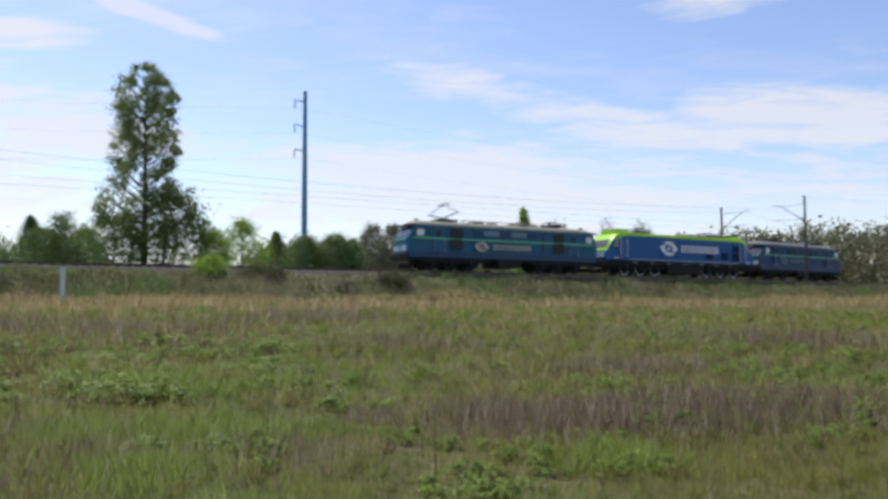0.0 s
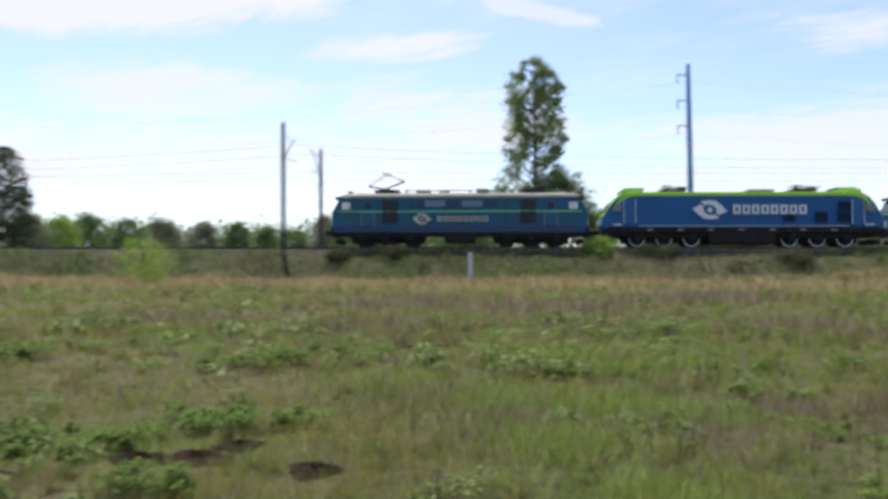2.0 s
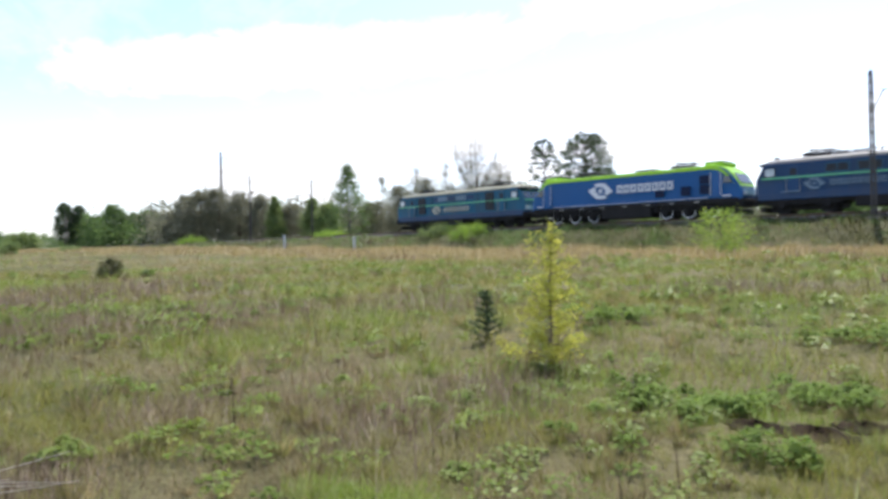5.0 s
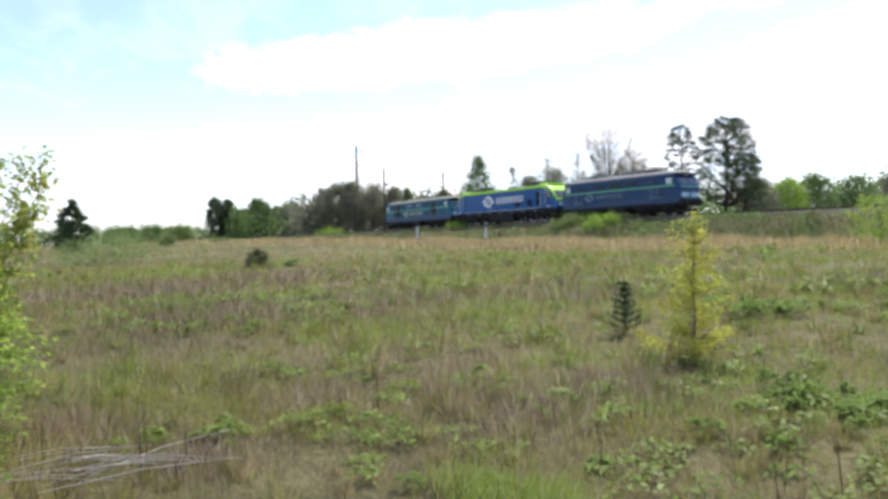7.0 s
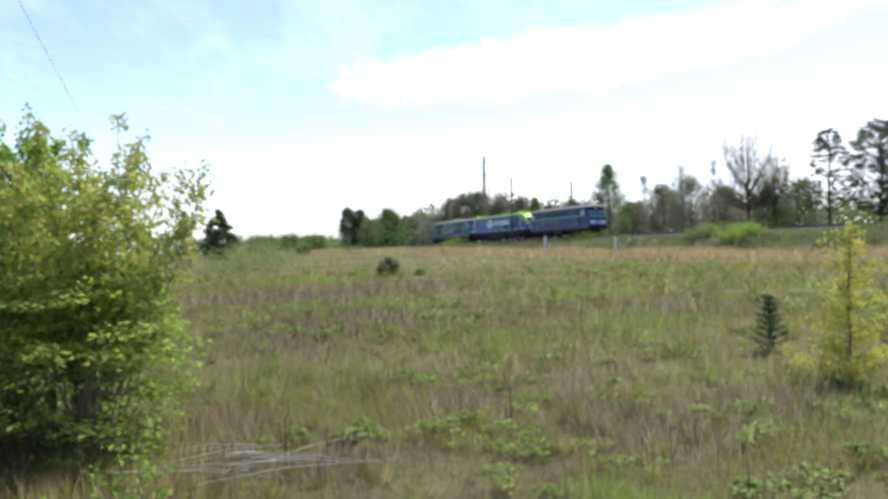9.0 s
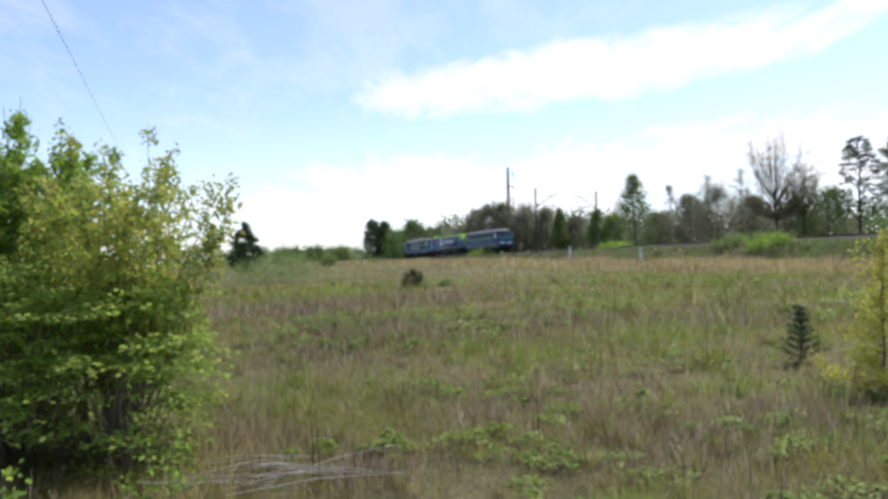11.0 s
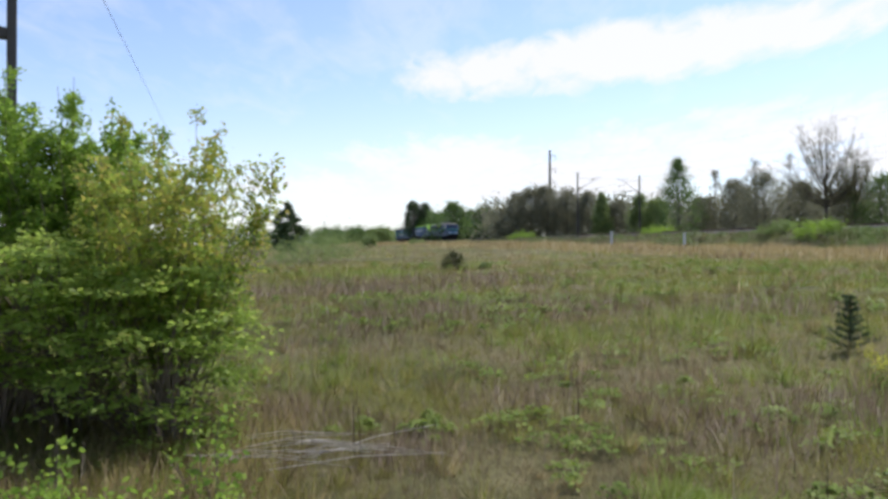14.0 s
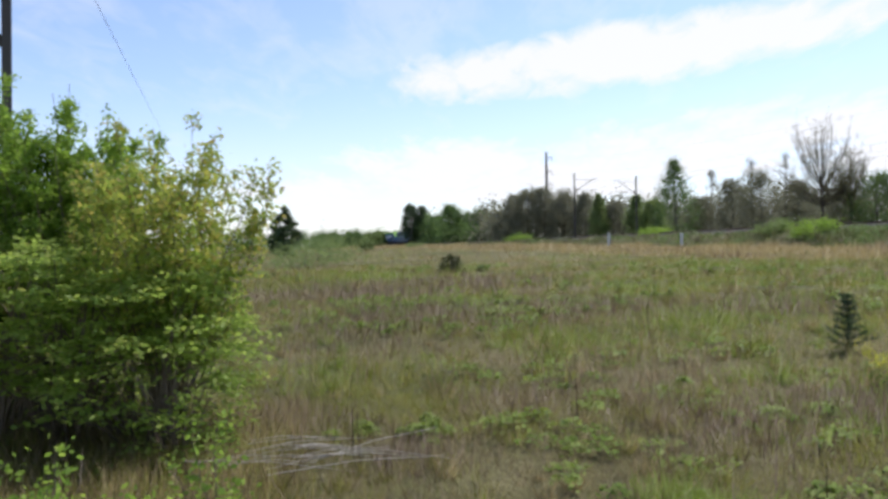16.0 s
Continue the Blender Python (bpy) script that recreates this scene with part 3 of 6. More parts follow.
def wheelsets(root, xs, r=0.62, rim=None):
    made = []
    for x in xs:
        w = bmesh.new()
        for e in (-1, 1):
            add_rod(w, (0, e * 0.68, 0), (0, e * 0.82, 0), r, r - 0.012, seg=24)
            add_rod(w, (0, e * 0.65, 0), (0, e * 0.68, 0), r + 0.03, seg=24)
            add_rod(w, (0, e * 0.82, 0), (0, e * 0.9, 0), 0.14, seg=12)
            for k in range(4):
                a = k * math.pi / 2
                add_box(w, math.cos(a) * 0.3 - 0.06, math.cos(a) * 0.3 + 0.06, e * 0.82, e * 0.84, math.sin(a) * 0.3 - 0.06, math.sin(a) * 0.3 + 0.06)
        add_rod(w, (0, -0.7, 0), (0, 0.7, 0), 0.09, seg=10)
        ob = part("wheelset", w, M_BLACK, root)
        if rim:
            for e in (-1, 1):
                rg = bmesh.new()
                ring = [[rg.verts.new((math.cos(a) * rr, e * yy, math.sin(a) * rr)) for a in [k * math.pi / 12 for k in range(24)]] for rr, yy in ((r - 0.10, 0.825), (r - 0.09, 0.835), (r - 0.035, 0.835), (r - 0.025, 0.825))]
                for i0_, i1_ in zip(ring[:-1], ring[1:]):
                    for k in range(24):
                        rg.faces.new((i0_[k], i0_[(k + 1) % 24], i1_[(k + 1) % 24], i1_[k]))
                part("tyre", rg, rim, ob, "bright worn wheel tyre")
        ob.location = (x, 0, r)
        made.append((ob, x, r))
    return made


def bogie(root, xc, xs):
    b = bmesh.new()
    half = max(abs(x - xc) for x in xs) + 0.95
    for e in (-1, 1):
        add_box(b, xc - half, xc + half, e * 0.98, e * 1.16, 0.62, 0.95, bevel=0.04)
        for x in xs:
            add_box(b, x - 0.22, x + 0.22, e * 0.96, e * 1.24, 0.42, 0.86, bevel=0.05)
            for g in (-0.5, 0.5):
                add_rod(b, (x + g, e * 1.12, 0.6), (x + g, e * 1.12, 1.0), 0.11, seg=10)
        add_rod(b, (xc - 0.5, e * 1.2, 0.75), (xc + 0.5, e * 1.2, 1.05), 0.05)
    add_box(b, xc - half + 0.05, xc + half - 0.05, -0.6, 0.6, 0.3, 1.0)
    part("bogie", b, M_BLACK, root)


def ends(root, half, z=1.05):
    for e in (-1, 1):
        part("buffer_beam", box(e * (half - 0.62), e * (half - 0.42), -1.32, 1.32, z - 0.32, z + 0.28, bevel=0.03), M_BLACK, root)
        for s in (-1, 1):
            b = rod((e * (half - 0.45), s * 0.88, z), (e * (half - 0.06), s * 0.88, z), 0.1, seg=12)
            add_rod(b, (e * (half - 0.07), s * 0.88, z), (e * half, s * 0.88, z), 0.23, seg=16)
            part("buffer", b, M_BLACK, root)
        c = rod((e * (half - 0.5), 0, z - 0.02), (e * (half - 0.05), 0, z - 0.05), 0.05)
        add_box(c, e * (half - 0.1), e * (half + 0.12), -0.05, 0.05, z - 0.2, z + 0.05, bevel=0.02)
        part("coupling", c, M_BLACK, root)
        part("snow_plough", box(e * (half - 1.1), e * (half - 0.75), -1.2, 1.2, 0.2, 0.55, bevel=0.05), M_BLACK, root)
        for s in (-1, 1):
            part("step", box(e * (half - 1.5), e * (half - 1.0), s * 1.25, s * 1.42, 0.45, 0.5), M_BLACK, root)


def pantograph(root, xc, zr, raised, knee=-1):
    p = box(xc - 0.9, xc + 0.9, -0.75, 0.75, zr, zr + 0.09, bevel=0.02)
    base = part("pantograph", p, M_GRILLE, root, "raised dark pantograph" if raised else "folded dark pantograph")
    for sx in (-0.75, 0.75):
        for sy in (-0.55, 0.55):
            part("insulator", rod((xc + sx, sy, zr - 0.25), (xc + sx, sy, zr + 0.02), 0.08), M_CERAMIC, base)
    arms = []
    if raised:
        tx, tz = xc + 0.1, zr + 1.3
        for sy in (-0.35, 0.35):
            for fx_, kx, kz in ((0.5, xc + knee * 1.25, zr + 0.8), (-0.5, xc + 1.4, zr + 0.42)):
                arms += [((xc + fx_, sy, zr + 0.1), (kx, sy * 0.6, kz), 0.03), ((kx, sy * 0.6, kz), (tx, sy, tz), 0.016)]
        bars = [(tx - 0.18, tz + 0.05), (tx + 0.18, tz + 0.05)]
    else:
        for sy in (-0.45, 0.45):
            arms += [((xc + 0.7, sy, zr + 0.14), (xc - 1.2, sy, zr + 0.26), 0.035), ((xc - 1.2, sy, zr + 0.26), (xc + 0.6, sy, zr + 0.34), 0.028)]
        bars = [(xc + 0.6, zr + 0.36), (xc + 0.25, zr + 0.36)]
    for a, b, r in arms:
        part("arm", rod(a, b, r), M_GRILLE, base)
    for x, z in bars:
        part("contact_strip", rod((x, -0.82, z), (x, 0.82, z), 0.032), M_GRILLE, base)


def swirl(root, xc, zc, size, mat, y=1.475):
    """Two opposed bent bands that make a pointed eye round a small diamond, as plain shapes."""
    rim_ = ((-0.55, 0.48), (-0.15, 0.56), (0.33, 0.53), (0.66, 0.27), (1.0, -0.08), (0.54, -0.3))
    core = ((-0.29, 0.27), (-0.07, 0.31), (0.15, 0.27), (0.34, 0.09), (0.40, -0.05), (0.34, -0.2))
    for e in (1, -1):
        for half in (1, -1):
            bm = bmesh.new()
            lo, hi = e * (y - 0.01), e * (y + 0.012)
            prev = None
            for (ax, az_), (bx, bz_) in zip(rim_, core):
                q = [bm.verts.new((xc - half * ax * size, yy, zc + half * az_ * size)) for yy in (lo, hi)] + [bm.verts.new((xc - half * bx * size, yy, zc + half * bz_ * size)) for yy in (lo, hi)]
                if prev:
                    for i, j in ((1, 3), (3, 2), (2, 0), (0, 1)):
                        bm.faces.new((prev[i], prev[j], q[j], q[i]))
                prev = q
            part("emblem_band", bm, mat, root)
        bm = bmesh.new()
        d = size * 0.27
        m = Matrix.Translation((xc, e * y, zc)) @ Matrix.Rotation(radians(45), 4, "Y") @ Matrix.Diagonal((d, 0.024, d, 1)).to_4x4()
        bmesh.ops.create_cube(bm, size=1.0, matrix=m)
        part("emblem_core", bm, mat, root)


def lettering(root, x_from, x_to, z0, z1, n, mat, y=1.475):
    """A brand word as a row of plain open blocks."""
    w = (x_from - x_to) / n
    k_ = (z1 - z0) * 0.24
    for e in (1, -1):
        for k in range(n):
            xa, xb = x_from - k * w, x_from - k * w - w * 0.78
            lo, hi = e * (y - 0.01), e * (y + 0.012)
            bm = box(xb, xa, lo, hi, z1 - k_, z1)
            add_box(bm, xb, xa, lo, hi, z0, z0 + k_)
            add_box(bm, xa - k_, xa, lo, hi, z0 + k_, z1 - k_)
            add_box(bm, xb, xb + k_, lo, hi, z0 + k_, z1 - k_)
            part("brand_block", bm, mat, root)


WHEELS = []


def old_loco(name, label, body_mat, low_mat, roof_mat, panto_up, windows_dark, text_mat, H=9.62):
    """A boxy electric locomotive with a cab at each end; H: half its length over the buffers."""
    root = new(name)

    def fx(u):
        return H - u

    nose = [(0.62, 1.05), (0.5, 1.3), (0.46, 2.42), (0.98, 3.3), (1.3, 3.55)]
    prof = [(fx(u), z) for u, z in nose] + [(-fx(u), z) for u, z in nose[::-1]]

    def taper(x, z):
        return 0.88 if abs(x) > H - 0.9 else 1.0
    part("body", extrude(prof, -1.45, 1.45, 0.09, taper), body_mat, root)
    lowp = [(fx(0.44), 1.0), (fx(0.42), 1.5), (-fx(0.42), 1.5), (-fx(0.44), 1.0)]
    part("skirt", extrude(lowp, -1.462, 1.462, 0.05, lambda x, z: 0.89 if abs(x) > H - 0.9 else 1.0), low_mat, root, "sooty lower body panel")
    # arched roof
    arch = [(-1.46, 3.5), (-1.42, 3.66), (-1.15, 3.82), (-0.6, 3.93), (0, 3.96), (0.6, 3.93), (1.15, 3.82), (1.42, 3.66), (1.46, 3.5)]
    bm = bmesh.new()
    rows = []
    for x, k in ((H - 1.05, 0.55), (H - 1.4, 0.93), (H - 2.4, 1.0), (-H + 2.4, 1.0), (-H + 1.4, 0.93), (-H + 1.05, 0.55)):
        rows.append([bm.verts.new((x, y * (0.9 if k < 0.99 else 1.0), 3.5 + (z - 3.5) * k)) for y, z in arch])
    for a, b in zip(rows[:-1], rows[1:]):
        for i in range(len(arch) - 1):
            bm.faces.new((a[i], a[i + 1], b[i + 1], b[i]))
    bm.faces.new(rows[0][::-1])
    bm.faces.new(rows[-1])
    part("roof", bm, roof_mat, root, "dusty cream arched roof")
    for e in (-1, 1):
        bm = bmesh.new()
        add_box(bm, e * (H - 1.35), e * (H - 0.72), -1.33, 1.33, 3.42, 3.6, bevel=0.06)
        part("cab_visor", bm, M_GRILLE, root, "dark cab roof visor")
    both("green_line", flank(-H + 0.95, H - 0.95, 2.45, 2.57, t=0.014), M_GREEN_LINE, root, "thin green line")
    for e in (-1, 1):
        part("front_line", box(e * (H - 0.5), e * (H - 0.445), -1.15, 1.15, 2.36, 2.45), M_GREEN_LINE, root)
        # windscreens on the raked face
        for s in (-1, 1):
            bm = bmesh.new()
            m = Matrix.Translation((e * (H - 0.715), s * 0.58, 2.88)) @ Matrix.Rotation(e * radians(-30.5), 4, "Y") @ Matrix.Diagonal((0.05, 0.98, 0.66, 1)).to_4x4()
            bmesh.ops.create_cube(bm, size=1.0, matrix=m)
            part("windscreen", bm, M_GLASS, root)
            part("front_panel", box(e * (H - 0.5), e * (H - 0.44), s * 0.12, s * 1.1, 1.45, 1.9, bevel=0.01), M_PALE_BLUE, root, "pale blue front panel")
            hl = rod((e * (H - 0.5), s * 0.85, 1.72), (e * (H - 0.4), s * 0.85, 1.72), 0.15, seg=16)
            part("headlight", hl, M_LAMP, root)
        part("headlight", rod((e * (H - 1.0), 0, 3.48), (e * (H - 0.8), 0, 3.46), 0.14, seg=16), M_LAMP, root)
        # side windows, doors and grilles, mirrored for the two cabs
        for s in (-1, 1):
            w_ob = part("window_frame", box(e * (H - 1.16), e * (H - 1.92), s * 1.40, s * 1.46, 2.6, 3.24, bevel=0.02), M_GRILLE, root, "dark window rubber")
            part("pane", box(e * (H - 1.22), e * (H - 1.86), s * 1.42, s * 1.468, 2.66, 3.18, bevel=0.02), M_PANE, w_ob)
            d_ob = part("cab_door", box(e * (H - 2.75), e * (H - 3.5), s * 1.42, s * 1.458, 1.5, 3.3, bevel=0.015), body_mat, root)
            part("door_window", box(e * (H - 2.9), e * (H - 3.35), s * 1.43, s * 1.464, 2.65, 3.15, bevel=0.02), M_GRILLE, d_ob)
            part("handrail", rod((e * (H - 2.68), s * 1.52, 1.4), (e * (H - 2.68), s * 1.52, 2.6), 0.02), M_STEEL, root)
            part("handrail", rod((e * (H - 3.58), s * 1.52, 1.4), (e * (H - 3.58), s * 1.52, 2.6), 0.02), M_STEEL, root)
            if windows_dark:
                continue
            g_ob = part("grille", box(e * (H - 4.15), e * (H - 5.25), s * 1.42, s * 1.462, 1.68, 3.34), M_GRILLE, root, "dark louvred grille")
            for k in range(9):
                part("louvre", box(e * (H - 4.2), e * (H - 5.2), s * 1.46, s * 1.485, 1.76 + k * 0.175, 1.83 + k * 0.175), M_GRILLE, g_ob)
    if windows_dark:
        for u0 in (5.2, 7.2, 9.3):
            both("window_frame", flank(H - u0 - 1.5, H - u0, 2.66, 3.3, t=0.016), M_BLUE_OLD, root)
            for u1 in (u0 + 0.06, u0 + 0.78):
                both("window", flank(H - u1 - 0.66, H - u1, 2.72, 3.24, t=0.024), M_GRILLE, root, "dark window")
        swirl(root, H - 4.5, 2.0, 0.72, text_mat)
        lettering(root, H - 5.5, H - 9.0, 1.82, 2.2, 8, text_mat)
        for u0 in (2.3, 12.4):
            both("plate_bar", flank(H - u0 - 1.2, H - u0, 1.5, 1.58, t=0.026), M_GREYBLUE, root, "pale bar")
    else:
        for u0, m in ((6.6, M_BLUE_DARK), (7.2, M_GREYBLUE), (8.7, M_BLUE_DARK), (9.85, M_GREYBLUE), (11.4, M_BLUE_DARK)):
            wd_ = 1.0 if m is M_BLUE_DARK else 1.45
            both("vent_panel", flank(H - u0 - wd_, H - u0, 2.85, 3.3, t=0.012 + (0.006 if m is M_GREYBLUE else 0)), m, root)
        both("seam", flank(H - 6.3, H - 6.26, 1.5, 3.4, t=0.01, bevel=0), M_GRILLE, root)
        both("seam", flank(-H + 6.26, -H + 6.3, 1.5, 3.4, t=0.01, bevel=0), M_GRILLE, root)
        swirl(root, H - 7.0, 1.98, 0.7, text_mat)
        lettering(root, H - 8.1, H - 11.8, 1.8, 2.18, 8, text_mat)
    # underframe, tanks, bogies
    part("underframe", box(-H + 0.7, H - 0.7, -1.2, 1.2, 0.82, 1.06), M_BLACK, root)
    part("battery_box", box(-1.2, 1.0, -1.35, 1.35, 0.35, 1.0, bevel=0.05), M_BLACK, root)
    xs = []
    for e in (1, -1):
        xc = e * (4.25 if windows_dark else 5.15)
        ax = [xc - 1.5, xc + 1.5] if windows_dark else [xc - 1.75, xc, xc + 1.75]
        bogie(root, xc, ax)
        xs += ax
    WHEELS.extend(wheelsets(root, xs))
    ends(root, H)
    pantograph(root, H - 4.35, 4.05, panto_up)
    pantograph(root, -H + 4.35, 4.05, False)
    for u0, l, w, h in ((0.68, 1.0, 0.8, 0.12), (0.85, 0.7, 0.6, 0.1), (1.13, 0.9, 0.9, 0.24), (1.27, 0.8, 0.5, 0.14)):
        part("roof_box", box(H - u0 * H - l, H - u0 * H, -w, w, 3.9, 3.96 + h, bevel=0.03), roof_mat, root)
    rl = rod((H - 5.6, 0.5, 4.12), (-H + 5.6, 0.5, 4.12), 0.03)
    for k in range(6):
        add_rod(rl, ((H - 5.8) * (1 - k * 0.4), 0.5, 3.85), ((H - 5.8) * (1 - k * 0.4), 0.5, 4.12), 0.05)
    part("roof_cable", rl, M_GRILLE, root)
    for e in (-1, 1):
        part("horn", rod((e * (H - 1.9), 0.4, 3.98), (e * (H - 1.5), 0.4, 4.02), 0.04, 0.09), M_GRILLE, root)
    return tagged(root, label, "locomotive", group="coupled locomotives")


def new_loco(name, label):
    """A streamlined six-axle locomotive with a raked nose at each end, 20.33 m over the buffers."""
    root = new(name)
    H = 10.165

    def fx(u):
        return H - u
    nose = [(0.62, 1.2), (0.45, 1.5), (0.5, 1.95), (0.78, 2.5), (1.2, 3.1), (1.62, 3.5), (2.2, 3.74), (3.0, 3.8)]
    prof = [(fx(u), z) for u, z in nose] + [(-fx(u), z) for u, z in nose[::-1]]

    def taper(x, z):
        t = max(0.0, (abs(x) - (H - 2.0)) / 2.0)
        return 1.0 - 0.26 * t * t
    part("body", extrude(prof, -1.46, 1.46, 0.07, taper), M_BLUE_NEW, root)
    # lime roof that sweeps down over each nose
    outer = [(0.55, 2.2), (0.78, 2.62), (1.15, 3.18), (1.55, 3.58), (2.1, 3.88), (2.8, 3.99), (3.1, 3.99), (3.2, 3.9)]
    inner = [(1.02, 2.2), (1.2, 2.45), (1.5, 2.9), (1.85, 3.25), (2.4, 3.5), (3.0, 3.56), (3.1, 3.56), (3.2, 3.56)]
    po = [(fx(u), z) for u, z in outer]
    pi = [(fx(u), z) for u, z in inner]
    po += [(-x, z) for x, z in po[::-1]]
    pi += [(-x, z) for x, z in pi[::-1]]
    bm = bmesh.new()
    rings = []
    for (ox, oz), (ix, iz) in zip(po, pi):
        ty = taper(ox, oz) * 1.478
        rings.append([bm.verts.new(c) for c in ((ix, -ty, iz), (ix, -ty, (iz + oz) / 2 + 0.05), (ox, -ty * 0.93, oz - 0.06), (ox, -ty * 0.6, oz), (ox, ty * 0.6, oz), (ox, ty * 0.93, oz - 0.06), (ix, ty, (iz + oz) / 2 + 0.05), (ix, ty, iz))])
    for a, b in zip(rings[:-1], rings[1:]):
        for i in range(7):
            bm.faces.new((a[i], a[i + 1], b[i + 1], b[i]))
    part("roof", bm, M_LIME, root, "bright lime roof sweeping over the noses")
    for e in (-1, 1):
        part("roof_hump", box(e * (H - 1.9), e * (H - 3.4), -1.1, 1.1, 3.85, 4.1, bevel=0.1), M_LIME, root)
        part("roof_cooler", box(e * (H - 2.1), e * (H - 3.5), -0.85, 0.85, 4.08, 4.2, bevel=0.04), M_GRILLE, root, "dark roof cooler")
        bm = bmesh.new()
        m = Matrix.Translation((e * (H - 0.93), 0, 2.82)) @ Matrix.Rotation(e * radians(-35), 4, "Y") @ Matrix.Diagonal((0.07, 2.0, 0.86, 1)).to_4x4()
        bmesh.ops.create_cube(bm, size=1.0, matrix=m)
        part("windscreen", bm, M_GLASS, root)
        part("nose_panel", box(e * (H - 0.6), e * (H - 0.43), -0.95, 0.95, 1.55, 2.0, bevel=0.03), M_PALE_BLUE, root, "pale blue nose panel")
        for s in (-1, 1):
            part("headlight", rod((e * (H - 0.6), s * 0.82, 1.72), (e * (H - 0.4), s * 0.82, 1.72), 0.13, seg=16), M_LAMP, root)
            wb = bmesh.new()
            a = [(1.12, 2.5), (1.35, 2.98), (1.78, 3.0), (1.78, 2.5)]
            vs = [wb.verts.new((e * (H - u), s * yy, z)) for yy in (1.4, 1.482) for u, z in a]
            for q in ((0, 1, 2, 3), (7, 6, 5, 4), (0, 4, 5, 1), (1, 5, 6, 2), (2, 6, 7, 3), (3, 7, 4, 0)):
                wb.faces.new([vs[i] for i in q])
            part("cab_window", wb, M_GLASS, root)
            for u in (1.95, 2.75):
                part("handrail", rod((e * (H - u), s * 1.54, 1.6), (e * (H - u), s * 1.54, 3.3), 0.028), M_WHITE, root, "white handrail")
            part("cab_door", box(e * (H - 2.03), e * (H - 2.68), s * 1.44, s * 1.472, 1.55, 3.4, bevel=0.012), M_BLUE_NEW, root)
            part("number_bar", box(e * (H - 1.25), e * (H - 1.85), s * 1.4, s * 1.474, 1.5, 1.6), M_WHITE, root, "pale bar")
        part("fairing", box(e * (H - 0.5), e * (H - 2.3), -1.25, 1.25, 0.72, 1.3, bevel=0.12), M_BLACK, root)
    swirl(root, H - 7.9, 2.58, 1.2, M_WHITE, 1.486)
    lettering(root, H - 9.5, H - 14.65, 2.29, 2.93, 8, M_WHITE, 1.486)
    for u0, u1, z0, z1 in ((12.97, 13.74, 1.75, 2.24), (15.15, 15.93, 1.72, 2.42), (16.7, 17.5, 1.75, 2.42), (16.7, 17.5, 2.52, 3.15)):
        both("vent", lambda e, a=u0, b=u1, c=z0, d=z1: box(H - b, H - a, e * 1.43, e * 1.49, c, d, bevel=0.008), M_BLUE_VENT, root, "dark blue vent")
    both("pinstripe", flank(-H + 3.0, H - 3.0, 1.44, 1.475, y=1.46, t=0.014, bevel=0), M_WHITE, root)
    part("underframe", box(-H + 0.75, H - 0.75, -1.38, 1.38, 1.0, 1.4, bevel=0.04), M_BLACK, root)
    part("equipment_box", box(-2.3, 2.3, -1.35, 1.35, 0.25, 1.05, bevel=0.06), M_BLACK, root)
    for k in range(7):
        both("small_plate", lambda e, x=H - 3.8 - k * 2.1: box(x - 0.22, x + 0.22, e * 1.36, e * 1.395, 1.16, 1.24), M_STEEL, root)
    xs = []
    for e in (1, -1):
        xc = e * 5.3
        ax = [xc - 1.9, xc, xc + 1.9]
        bogie(root, xc, ax)
        xs += ax
    WHEELS.extend(wheelsets(root, xs, 0.61, M_WHITE))
    ends(root, H)
    pantograph(root, H - 5.6, 4.02, False)
    pantograph(root, -H + 5.6, 4.02, False)
    part("roof_box", box(-2.4, -0.6, -0.9, 0.9, 3.95, 4.08, bevel=0.03), M_ROOF_GREY, root)
    return tagged(root, label, "locomotive", group="coupled locomotives")


LOCOS = [
    (old_loco("locomotive", "faded blue electric locomotive with raised pantograph", M_BLUE_OLD, M_BLUE_DARK, M_ROOF_CREAM, True, False, M_CREAM), 9.62),
    (new_loco("locomotive", "glossy blue modern locomotive with lime green roof"), 29.405),
    (old_loco("locomotive", "dark blue electric locomotive with large side windows", M_BLUE_MID, M_BLUE_DARK, M_ROOF_GREY, False, True, M_GREYBLUE, 7.96), 47.53),
]


def train_front(t):
    return -4.44 + 16.71 * t + 0.0268 * t * t

# ---------------------------------------------------------------- trees


